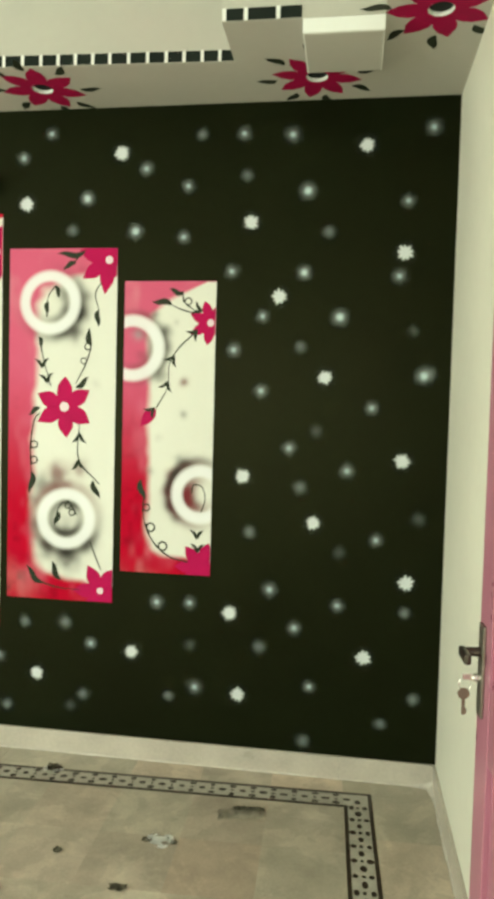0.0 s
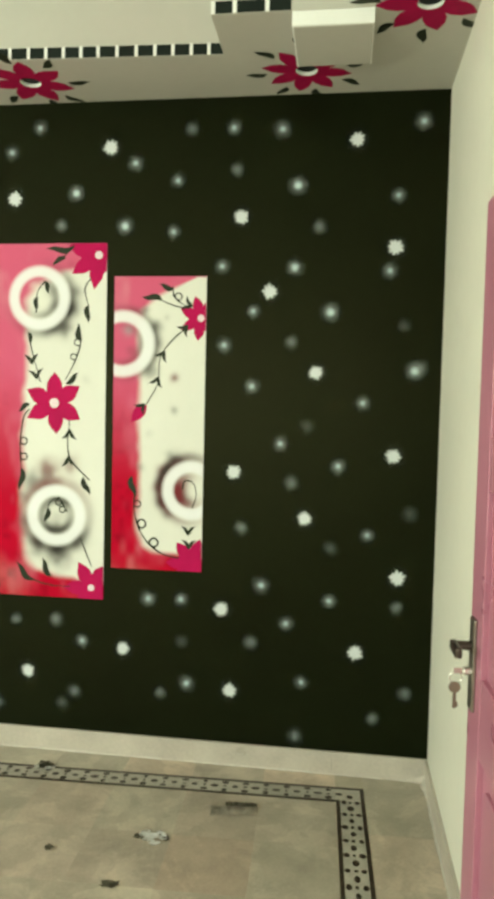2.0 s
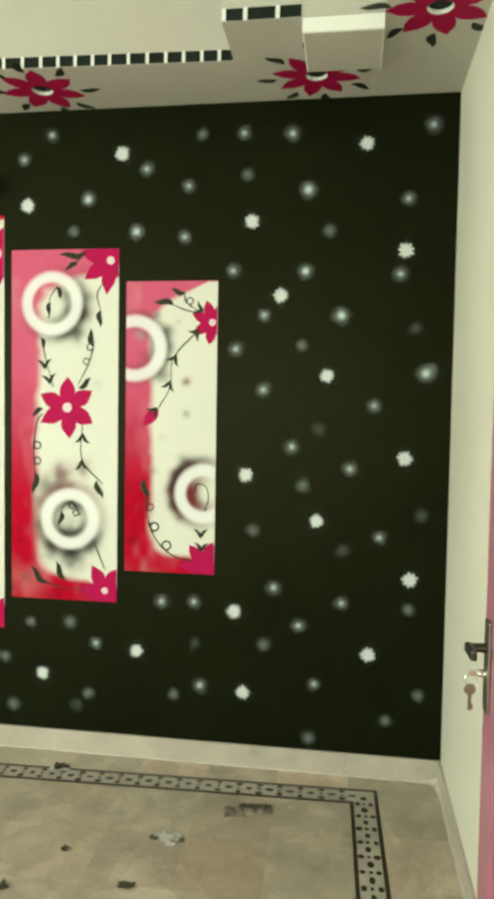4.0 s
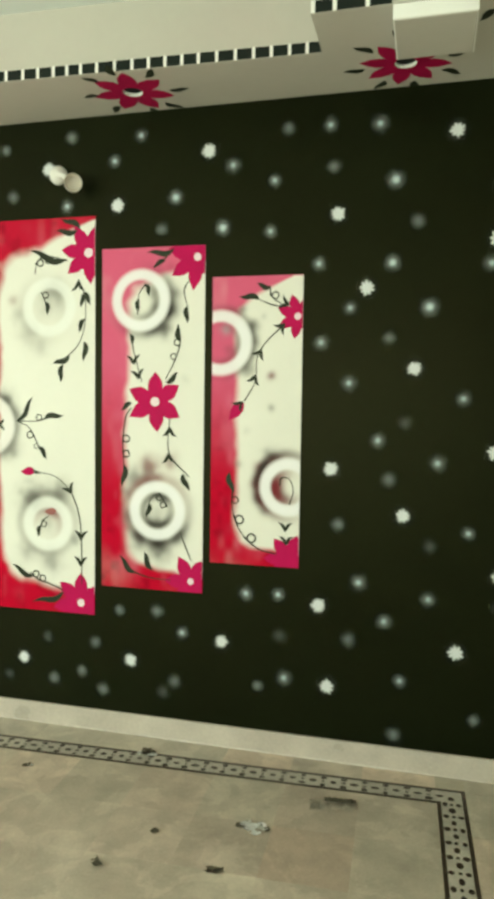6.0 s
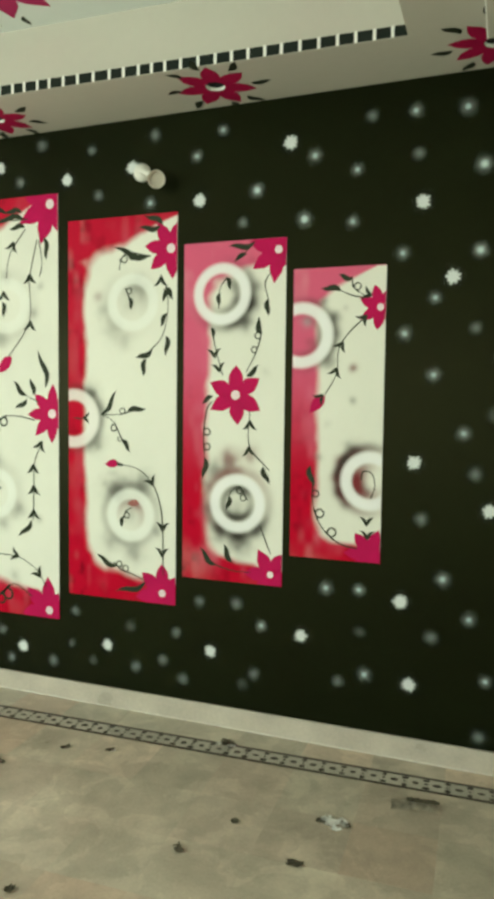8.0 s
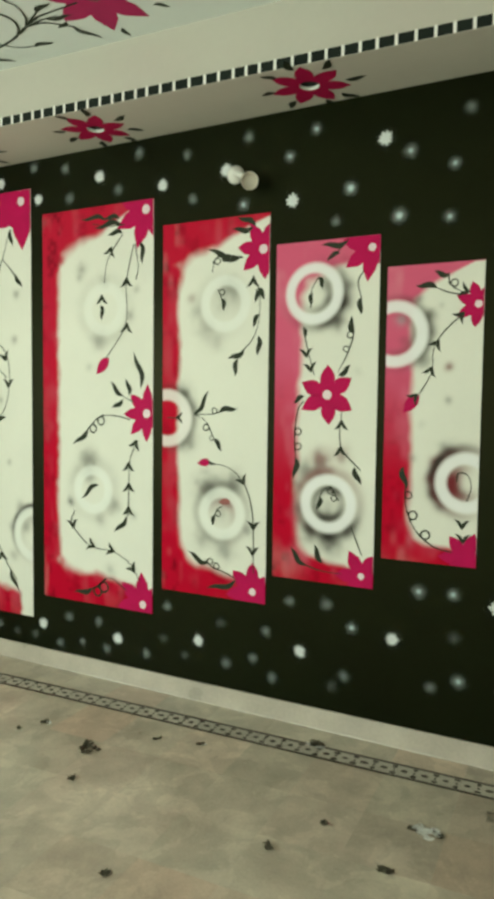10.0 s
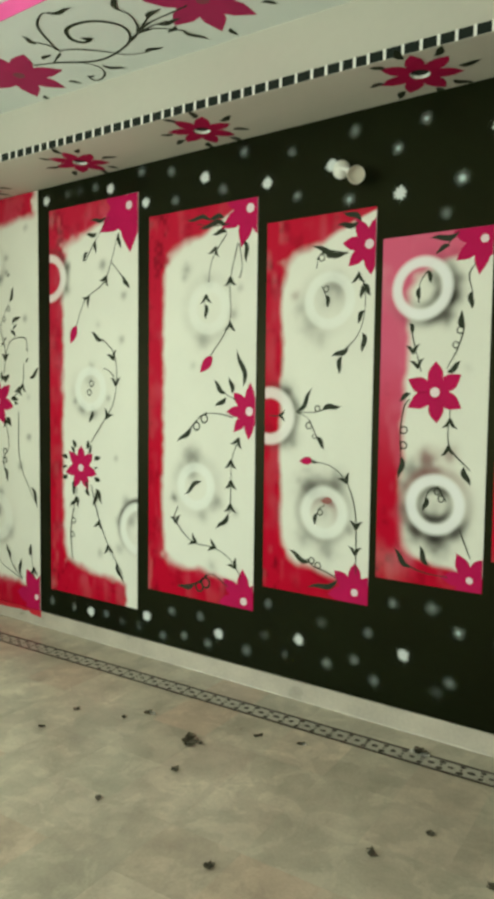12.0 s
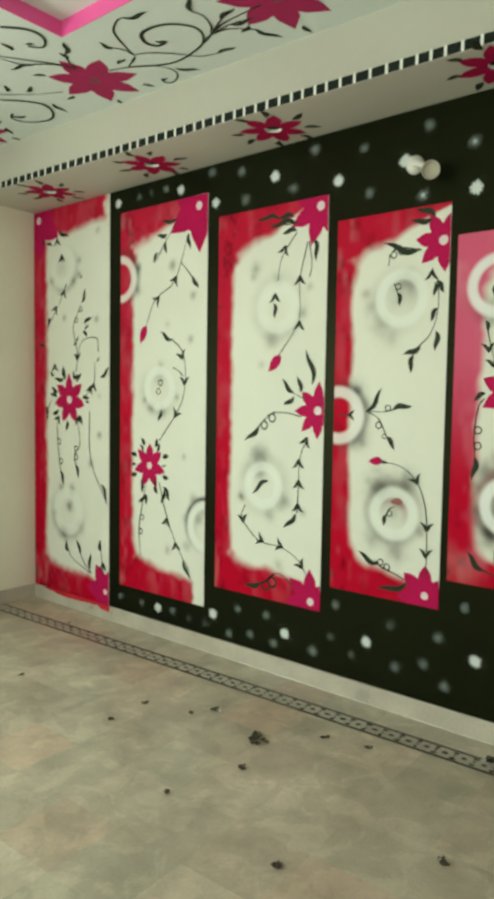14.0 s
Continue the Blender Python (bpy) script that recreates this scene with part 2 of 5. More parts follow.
for k, (a, b) in enumerate(WINDOWS):
    w = tagged(new("window_%d" % (k + 1)), "unseen painted steel window with daylight outside", "window", kind="structure")
    w.location = ((a + b) / 2, Y0 - 0.1, 0.95)
    bm = box(a, b, Y0 - 0.14, Y0 - 0.08, 0.95, 1.0)
    box(a, b, Y0 - 0.14, Y0 - 0.08, 2.30, 2.35, bm=bm)
    for x in (a, (a + b) / 2 - 0.025, b - 0.05):
        box(x, x + 0.05, Y0 - 0.139, Y0 - 0.081, 1.0, 2.30, bm=bm)
    part("window_frame", bm, GLASS_FRAME, w)

# unseen window added in the west wall to go with its lamp
w = tagged(new("window_3"), "unseen painted steel window with daylight outside", "window", kind="structure")
w.location = (X0 - 0.1, sum(WEST) / 2, 0.95)
bm = box(X0 - 0.14, X0 - 0.08, WEST[0], WEST[1], 0.95, 1.0)
box(X0 - 0.14, X0 - 0.08, WEST[0], WEST[1], 2.30, 2.35, bm=bm)
for y in (WEST[0], sum(WEST) / 2 - 0.025, WEST[1] - 0.05):
    box(X0 - 0.139, X0 - 0.081, y, y + 0.05, 1.0, 2.30, bm=bm)
part("window_frame", bm, GLASS_FRAME, w)

# the main ceiling with its recess
RX0, RX1, RY0, RY1, RZ = -5.335, -3.75, 0.2, 1.905, 3.24
bm = box(X0 - 0.2, RX0, Y0, Y1, CEIL, TOP)
box(RX1, X1 + 0.2, Y0, Y1, CEIL, TOP, bm=bm)
box(RX0, RX1, RY1, Y1, CEIL, TOP, bm=bm)
box(RX0, RX1, Y0, RY0, CEIL, TOP, bm=bm)
box(RX0, RX1, RY0, RY1, RZ, TOP, bm=bm)
ceiling = setting("ceiling", bm, CEILING, "white painted plaster ceiling with a shallow recess", "ceiling")
bm = box(RX0, RX0 + 0.004, RY0, RY1, CEIL - 0.001, RZ)
box(RX0 + 0.004, RX1, RY1 - 0.004, RY1, CEIL - 0.001, RZ, bm=bm)
box(RX1 - 0.004, RX1, RY0, RY1 - 0.004, CEIL - 0.001, RZ, bm=bm)
box(RX0 + 0.004, RX1 - 0.004, RY0, RY0 + 0.004, CEIL - 0.001, RZ, bm=bm)
setting("trim_recess", bm, TRAY_PINK, "bright pink painted edge of the ceiling recess", "trim")

# lowered soffit along the walls: a slotted foot under a plain face
JOG, NEAR, BOX0, BOX1 = -2.818, 2.380, -2.545, -2.27
SLOT_TOP = SOFFIT + 0.041
run = [(X0, edge_y(X0)), (JOG, edge_y(JOG)), (JOG, NEAR), (BOX1, NEAR), (BOX1, Y0), (X1, Y0), (X1, Y1), (X0, Y1)]
BLOOMS = ((-2.515, 2.797, 12), (-3.652, 2.805, 22), (-4.797, 2.790, 0), (-5.690, 2.782, 30), (-6.640, 2.738, 10), (-2.094, 2.372, 25))
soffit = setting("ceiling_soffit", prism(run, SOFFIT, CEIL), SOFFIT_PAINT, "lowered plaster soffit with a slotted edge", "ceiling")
bm = bmesh.new()
for u, v, turn in BLOOMS:
    lathe([(0.043, -0.05), (0.043, 0.034)], Matrix.Translation((u, v, SOFFIT)), 32, bm)
cutter = mesh_object("cutter", bm, SOFFIT_PAINT)
cut = soffit.modifiers.new("holes", "BOOLEAN")
cut.object, cut.operation, cut.solver = cutter, "DIFFERENCE", "EXACT"
bpy.context.view_layer.update()
holed = bpy.data.meshes.new_from_object(soffit.evaluated_get(bpy.context.evaluated_depsgraph_get()))
soffit.modifiers.clear()
soffit.data = holed
bpy.data.objects.remove(cutter)
DENTIL = material("white_dentil_paint", (0.84, 0.84, 0.80), 0.5, vary=0.04)
# slots: a dark band along the foot of the soffit's face, barred with white
x, rng = JOG - 0.062, random.Random(4)
SINK, PROUD, BAR = 0.003, 0.0045, 0.012
while x > X0 + 0.03:
    y = edge_y(x)
    part("slot_bar", prism([(x, y - PROUD), (x + BAR, y - PROUD + TILT_EDGE * BAR), (x + BAR, y), (x, y)], SOFFIT + 0.001, SLOT_TOP + 0.001), DENTIL, soffit)
    x -= rng.choice((0.069, 0.067, 0.070, 0.074, 0.076, 0.072, 0.060))
for x in (JOG + 0.001, JOG + 0.075, JOG + 0.185):
    part("slot_bar", box(x, x + 0.014, NEAR - PROUD, NEAR, SOFFIT + 0.001, SLOT_TOP + 0.001), DENTIL, soffit)
bm = prism([(X0, edge_y(X0) - SINK), (JOG - 0.003, edge_y(JOG) - SINK), (JOG - 0.003, edge_y(JOG)), (X0, edge_y(X0))], SOFFIT + 0.002, SLOT_TOP)
box(JOG + 0.004, BOX0 - 0.001, NEAR - SINK, NEAR, SOFFIT + 0.002, SLOT_TOP, bm=bm)
part("slot_band", bm, DARK, soffit, "dark paint between the white bars")
cb = thing("ceiling_box", ((BOX0 + BOX1) / 2, 2.51, SOFFIT), "white square box fixed under the plaster soffit", "ceiling box")
part("body", box(BOX0 + 0.002, BOX1, NEAR, 2.66, SOFFIT - 0.05, SOFFIT - 0.001, bevel=0.002), DENTIL, cb)
# added plate in greyer soffit paint puts shade into the white box's underside
part("cover", box(BOX0 + 0.008, BOX1 - 0.006, NEAR + 0.006, 2.654, SOFFIT - 0.0525, SOFFIT - 0.0502, bevel=0.0008), SOFFIT_PAINT, cb, "thin greyer plate that paints the box's shaded underside")

# skirting, with filler smeared along its foot
bm = bmesh.new()
for a in np.arange(X0, X1 - 0.1, 0.61):
    b = min(a + 0.6097, X1)
    box(a, b, Y1 - 0.012, Y1, 0, BASE, bevel=0.0012, bm=bm)
setting("baseboard_north", bm, SKIRT, "cream marble skirting slabs", "skirting")
bm = box(X1 - 0.012, X1, DOOR1 + 0.06, Y1 - 0.012, 0, BASE, bevel=0.002)
box(X1 - 0.012, X1, Y0, DOOR0 - 0.06, 0, BASE, bevel=0.002, bm=bm)
setting("baseboard_east", bm, SKIRT, "cream marble skirting slabs", "skirting")
setting("baseboard_west", box(X0, X0 + 0.012, Y0, Y1 - 0.012, 0, BASE, bevel=0.002), SKIRT, "cream marble skirting slabs", "skirting")


def filler(start, end, inward, wide, seed):
    """A hollow bead of filler of uneven width between the floor and a skirting."""
    a, b, n = Vector((*start, 0)), Vector((*end, 0)), Vector((*inward, 0))
    bm, rows, count = bmesh.new(), [], int((b - a).length / 0.02)
    for k in range(count + 1):
        p = a.lerp(b, k / count)
        w = wide * (0.65 + 0.9 * abs(noise.noise((k * 0.11, seed, 0))) + 0.25 * noise.noise((k * 0.6, seed, 3)))
        w += 0.022 * max(0, 1 - (p - b).length / 0.12) ** 2
        rows.append([bm.verts.new(p + n * w * f + Vector((0, 0, 0.0008 + w * h))) for f, h in ((0.0, 1.15), (0.12, 0.62), (0.35, 0.28), (0.68, 0.09), (1.15, 0.0))])
    for one, two in zip(rows, rows[1:]):
        for q in range(4):
            bm.faces.new((one[q], one[q + 1], two[q + 1], two[q]))
    for f in bm.faces:
        f.smooth = True
    bmesh.ops.recalc_face_normals(bm, faces=bm.faces[:])
    return bm


setting("trim_filler_north", filler((X0, Y1 - 0.012), (X1 - 0.012, Y1 - 0.012), (0, -1), 0.0055, 2), CAULK, "smeared white filler along the foot of the skirting", "filler")
setting("trim_filler_east", filler((X1 - 0.012, DOOR1 + 0.06), (X1 - 0.012, Y1 - 0.014), (-1, 0), 0.008, 7), CAULK, "smeared white filler along the foot of the skirting", "filler")
setting("ground", box(-300, 300, -300, 300, -0.4, -0.15), GROUT, "plain earth ground outside the house", "ground")


# ---- paint on flat surfaces ----
WALL = Matrix(((1, 0, 0, 0), (0, 0, -1, Y1), (0, 1, 0, 0), (0, 0, 0, 1)))      # (u, v, proud) on the far wall


def flat_ceiling(z):
    return Matrix(((1, 0, 0, 0), (0, 1, 0, 0), (0, 0, -1, z), (0, 0, 0, 1)))


class Board:
    """A painted surface: its thing, its frame, its limits, and the coats laid so far."""

    def __init__(self, ob, m, limits=None, proud=0.0045):
        self.ob, self.m, self.limits, self.proud, self.vines, self.under = ob, m, limits, proud, [], None

    def coat(self, name, bm, mat, label="", parent=None):
        if self.limits:
            u0, u1, v0, v1 = self.limits
            for co, no in (((u0, 0, 0), (-1, 0, 0)), ((u1, 0, 0), (1, 0, 0)), ((0, v0, 0), (0, -1, 0)), ((0, v1, 0), (0, 1, 0))):
                bmesh.ops.bisect_plane(bm, geom=bm.verts[:] + bm.edges[:] + bm.faces[:], plane_co=co, plane_no=no, clear_outer=True)
        self.proud += 0.00004
        bmesh.ops.transform(bm, matrix=self.m @ Matrix.Translation((0, 0, self.proud)), verts=bm.verts)
        return part(name, bm, mat, parent or self.ob, label)


def curve(points, steps=8):
    """A smooth line through a few points."""
    p = [Vector(q) for q in points]
    p = [2 * p[0] - p[1]] + p + [2 * p[-1] - p[-2]]
    out = []
    for i in range(1, len(p) - 2):
        a, b, c, d = p[i - 1:i + 3]
        for k in range(steps):
            t = k / steps
            out.append(0.5 * (2 * b + (c - a) * t + (2 * a - 5 * b + 4 * c - d) * t * t + (3 * b - a - 3 * c + d) * t ** 3))
    return out + [p[-2]]


def ribbon(line, width):
    """A flat band along a line; width is a function from 0 to 1."""
    bm, rows = bmesh.new(), []
    for i, p in enumerate(line):
        a, b = line[max(i - 1, 0)], line[min(i + 1, len(line) - 1)]
        d = (b - a).normalized()
        w = width(i / (len(line) - 1)) / 2
        rows.append([bm.verts.new((p.x - s * d.y * w, p.y + s * d.x * w, 0)) for s in (-1, 1)])
    for (a, b), (c, d) in zip(rows, rows[1:]):
        bm.faces.new((a, c, d, b))
    return bm


def vine(board, width, *points):
    line, width = curve(points), width * 1.15
    board.vines.append(line)
    return board.coat("vine", ribbon(line, lambda s: width * (0.75 + 0.5 * math.sin(3 * s + points[0][0] * 9) ** 2)), LEAF)


def leaf(board, u0, v0, u1, v1, fat=0.36, name="leaf", mat=None, bow=0.12):
    """A pointed painted leaf from its foot to its tip."""
    a, b = Vector((u0, v0)), Vector((u1, v1))
    d = b - a
    side = Vector((-d.y, d.x)) * bow * (1 if math.sin(u0 * 57 + v0 * 31) > 0 else -1)
    if name == "leaf" and d.length > 0.06:
        fat *= max(0.42, 1 - 6 * (d.length - 0.06))
    line = curve([a, a + d * 0.33 + side, a + d * 0.72 + side * 0.1, b], 5)
    return board.coat(name, ribbon(line, lambda s: max(0.0008, d.length * fat * math.sin(math.pi * min(1, s ** 0.75)) ** 1.2)), mat or LEAF)


def bud(board, u0, v0, u1, v1):
    return leaf(board, u0, v0, u1, v1, 0.5, "bud", CRIMSON, 0.03)


def node(board, u, v, du, dv, size):
    """A pair of small leaves that part like an arrow on a vine."""
    d = Vector((du, dv)).normalized()
    n = Vector((-d.y, d.x))
    tip = Vector((u, v)) + d * size * 0.35
    for s in (-1, 1):
        e = tip - d * size * 0.95 + n * s * size * 0.74
        k = tip - d * size * 0.62 + n * s * size * 0.26
        line = curve([tip, k, e], 6)
        board.coat("leaf", ribbon(line, lambda q: max(0.0007, size * 0.33 * math.sin(math.pi * min(1, q ** 0.8)) ** 1.1)), LEAF)


def curl(board, u, v, r):
    """A tendril's small loop; where a vine runs close by, it leaves it and joins it again."""
    c, r = Vector((u, v)), r * 0.95
    best = min(((p - c).length, i, k) for i, line in enumerate(board.vines + [[Vector((99, 99))]]) for k, p in enumerate(line))
    start, tail, side = 0.4, [], 1
    if best[0] < 2.6 * r:
        line = board.vines[best[1]]
        p = line[best[2]]
        d = (line[min(best[2] + 1, len(line) - 1)] - line[max(best[2] - 1, 0)]).normalized()
        n = Vector((-d.y, d.x))
        side = 1 if n.dot(c - p) >= 0 else -1
        c = p + n * side * r
        start = math.atan2(p.y - c.y, p.x - c.x)
        tail = [p - d * 1.5 * r, p + d * 1.5 * r]
    loop = [Vector((c.x + r * math.cos(start + side * a), c.y + r * math.sin(start + side * a))) for a in np.linspace(0, 2 * math.pi, 17)]
    if tail:
        loop = curve([tail[0]] + loop + [tail[1]], 2)
    return board.coat("curl", ribbon(loop, lambda s: r * 0.40), LEAF)


def disc(u, v, r, steps=20):
    bm = bmesh.new()
    bm.faces.new([bm.verts.new((u + r * math.cos(2 * math.pi * k / steps), v + r * math.sin(2 * math.pi * k / steps), 0)) for k in range(steps)])
    return bm


def flower(board, u, v, r, petals=6, turn=90.0, centre=0.165, name="flower", mat=None, middle=None, full=0.46):
    """A flat painted bloom with broad pointed petals."""
    bm = bmesh.new()
    mid = bm.verts.new((u, v, 0))
    rim, w, full = [], 2 * math.pi / petals, max(full, 0.56 if petals > 6 else 0.46)
    g = random.Random(int(1000 * (abs(u) + v)))
    for k in range(petals):
        a = radians(turn) + k * w + g.uniform(-0.06, 0.06)
        tip = r * g.uniform(1.0, 1.1)
        for off, rad in ((-0.5, full * r), (-0.45, max(full, 0.60) * r), (-0.34, 0.73 * r), (-0.18, 0.86 * r), (0, tip), (0.18, 0.86 * r), (0.34, 0.73 * r), (0.45, max(full, 0.60) * r)):
            rim.append(bm.verts.new((u + rad * math.cos(a + off * w), v + rad * math.sin(a + off * w), 0)))
    for i in range(len(rim)):
        bm.faces.new((mid, rim[i], rim[(i + 1) % len(rim)]))
    ob = board.coat(name, bm, mat or CRIMSON)
    if centre:
        board.coat("centre", disc(u, v, r * centre), middle or CENTRE, "", ob)
    return ob


def ring(board, u, v, r1, r0, name="ring", tint=None):
    """An airbrushed white ring: its paint thins out over both rims into the paint below."""
    colour, strength = tint or RING
    bm, steps, r1, r0 = bmesh.new(), 64, r1 * 1.02, r0 + 0.005
    layer = bm.verts.layers.float_color.new("paint")
    across = ((r0 - 0.008, 0.0), (r0 - 0.001, 0.4), (r0 + 0.006, 0.92), (r0 + 0.014, 1.0), (r1 - 0.016, 1.0), (r1 - 0.007, 0.88), (r1 + 0.001, 0.4), (r1 + 0.009, 0.0))
    rows = []
    for a in np.arange(steps) * 2 * math.pi / steps:
        row = []
        for r, cover in across:
            x, y = u + r * math.cos(a), v + r * math.sin(a)
            w = bm.verts.new((x, y, 0))
            w[layer] = (*(board.under(x, y) * (1 - cover * strength) + np.array(colour) * cover * strength), 1)
            row.append(w)
        rows.append(row)
    for i in range(steps):
        one, two = rows[i], rows[(i + 1) % steps]
        for k in range(len(across) - 1):
            bm.faces.new((one[k], one[k + 1], two[k + 1], two[k]))
    return board.coat(name, bm, PANEL)


def lattice(u, v, size, seed):
    """Smooth value noise between 0 and 1 on arrays."""
    g = np.random.RandomState(seed).rand(64, 64)
    a, b = np.asarray(u / size), np.asarray(v / size)
    i, j = np.floor(a).astype(int), np.floor(b).astype(int)
    f, h = a - i, b - j
    f, h = f * f * (3 - 2 * f), h * h * (3 - 2 * h)
    return (g[i % 64, j % 64] * (1 - f) + g[(i + 1) % 64, j % 64] * f) * (1 - h) + (g[i % 64, (j + 1) % 64] * (1 - f) + g[(i + 1) % 64, (j + 1) % 64] * f) * h


def ramp01(x, a, b):
    t = np.clip((x - a) / (b - a), 0, 1)
    return t * t * (3 - 2 * t)


CREAM, RED, ROSE, SOOT = np.array((0.745, 0.74, 0.668)), np.array((0.43, 0.0002, 0.023)), np.array((0.59, 0.105, 0.20)), np.array((0.045, 0.042, 0.035))
WINE, TEAL = np.array((0.16, 0.025, 0.030)), np.array((0.22, 0.38, 0.38))
INKS = {"soot": SOOT, "wine": WINE, "teal": TEAL, "red": RED}


def painted_panel(u0, u1, v0, v1, left, top, bottom, fall, rosy, seed, puffs, label, stop=9.0):
    """One cream panel: a brushed red wash along its sides and airbrushed puffs of dark paint."""
    nu, nv = int((u1 - u0) / 0.007), int((v1 - v0) / 0.007)
    us, vs = np.linspace(u0, u1, nu + 1), np.linspace(v0, v1, nv + 1)
    u, v = np.meshgrid(us, vs)
    across = (u - u0) / (u1 - u0)
    brush = lattice(u, v, 0.09, seed) * 0.6 + lattice(u, v, 0.04, seed + 1) * 0.4
    dab = lattice(u + 0.15 * v, v * 0.5, 0.08, seed + 2) * 0.6 + lattice(u, v * 0.55, 0.035, seed + 5) * 0.4
    dl = (u - u0) / left
    dt = (v1 - v) / np.maximum(0.001, top * np.clip(1.15 - across * fall, 0.02, 1))
    db = (v - v0) / np.maximum(0.001, bottom * (1.1 - 0.5 * across))
    near = -np.log(np.exp(-3.2 * dl) + np.exp(-3.2 * dt) + np.exp(-3.2 * db)) / 3.2
    corner = ramp01(np.minimum(np.maximum(dl, dt), np.maximum(dl, db)), 1.6, 0.7)
    edge = near + (brush - 0.5) * (0.22 + 0.5 * corner) + (lattice(u, v, 0.26, seed + 6) - 0.5) * 0.22
    wash = 1 - ramp01(edge, 0.76, 1.14)
    wash = wash * (1 - (0.04 + 0.10 * corner) * ramp01(dab, 0.45, 0.90))
    wash = wash * (1 - ramp01(across + (brush - 0.5) * 0.12, stop, stop + 0.06))
    deep = ramp01(lattice(u, v * 0.6, 0.06, seed + 7) * 0.6 + lattice(u, v, 0.025, seed + 8) * 0.4, 0.50, 0.85) * (0.45 + 0.5 * corner)
    pale = np.clip(rosy * ramp01(v, v0 + 0.25 * (v1 - v0), v0 + 0.85 * (v1 - v0)) + (0.24 + 0.22 * min(rosy, 1)) * ramp01(dab, 0.35, 0.85) * np.clip(near - 0.05, 0, 1), 0, 1)
    red = RED * (1 - pale[..., None]) + ROSE * pale[..., None]
    red = red * (1 - (0.55 * deep * (1 - pale))[..., None])
    paint = CREAM * (0.97 + 0.05 * lattice(u, v, 0.3, seed + 3))[..., None]
    paint = paint * (1 - wash[..., None]) + red * wash[..., None]
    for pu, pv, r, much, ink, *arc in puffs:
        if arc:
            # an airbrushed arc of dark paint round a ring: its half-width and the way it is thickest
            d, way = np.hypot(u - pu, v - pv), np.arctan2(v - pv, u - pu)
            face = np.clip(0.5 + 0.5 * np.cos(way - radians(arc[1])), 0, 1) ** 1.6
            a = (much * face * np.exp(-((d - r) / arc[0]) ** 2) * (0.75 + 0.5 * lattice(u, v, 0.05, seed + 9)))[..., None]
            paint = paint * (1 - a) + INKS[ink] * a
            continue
        d = np.hypot(u - pu, v - pv) / r + (lattice(u, v, 0.03, seed + 4) - 0.5) * 0.35
        a = (much * np.exp(-1.9 * np.clip(d, 0, 4) ** 2))[..., None]
        paint = paint * (1 - a) + INKS[ink] * a
    bm = bmesh.new()
    layer = bm.verts.layers.float_color.new("paint")
    grid = []
    for j in range(nv + 1):
        row = []
        for i in range(nu + 1):
            w = bm.verts.new((us[i], Y1 - 0.004, vs[j]))
            w[layer] = (*paint[j, i], 1)
            row.append(w)
        grid.append(row)
    for j in range(nv):
        for i in range(nu):
            bm.faces.new((grid[j][i], grid[j][i + 1], grid[j + 1][i + 1], grid[j + 1][i]))
    for line in (grid[0], grid[-1], [r[0] for r in grid], [r[-1] for r in grid]):
        back = []
        for w in line:
            q = bm.verts.new((w.co.x, Y1 - 0.0005, w.co.z))
            q[layer] = w[layer]
            back.append(q)
        for i in range(len(line) - 1):
            bm.faces.new((line[i], line[i + 1], back[i + 1], back[i]))
    ob = mesh_object("painted_panel", bm, PANEL, ((u0 + u1) / 2, Y1, v0))
    tagged(ob, label, "wall panel", "painted panels on the black wall")
    board = Board(ob, WALL, (u0 + 0.001, u1 - 0.001, v0 + 0.001, v1 - 0.001), 0.0045)

    def under(x, y):
        i, j = np.clip((x - u0) / (u1 - u0) * nu, 0, nu - 0.001), np.clip((y - v0) / (v1 - v0) * nv, 0, nv - 0.001)
        a, b = int(i), int(j)
        return (paint[b, a] * (1 - i + a) + paint[b, a + 1] * (i - a)) * (1 - j + b) + (paint[b + 1, a] * (1 - i + a) + paint[b + 1, a + 1] * (i - a)) * (j - b)

    board.under = under
    return board


# ---- the six painted panels ----
RING = ((0.80, 0.80, 0.81), 0.93)
VEIL = ((0.79, 0.76, 0.74), 0.84)
FAINT = ((0.80, 0.82, 0.78), 0.62)
THIN = ((0.80, 0.82, 0.78), 0.36)
FADED = material("faded_red_paint", (0.30, 0.12, 0.11), 0.6, vary=0.3, scale=20, spec=0.08)
HALO = material("cream_outline_paint", (0.74, 0.73, 0.66), 0.6, vary=0.03, scale=9, spec=0.1)
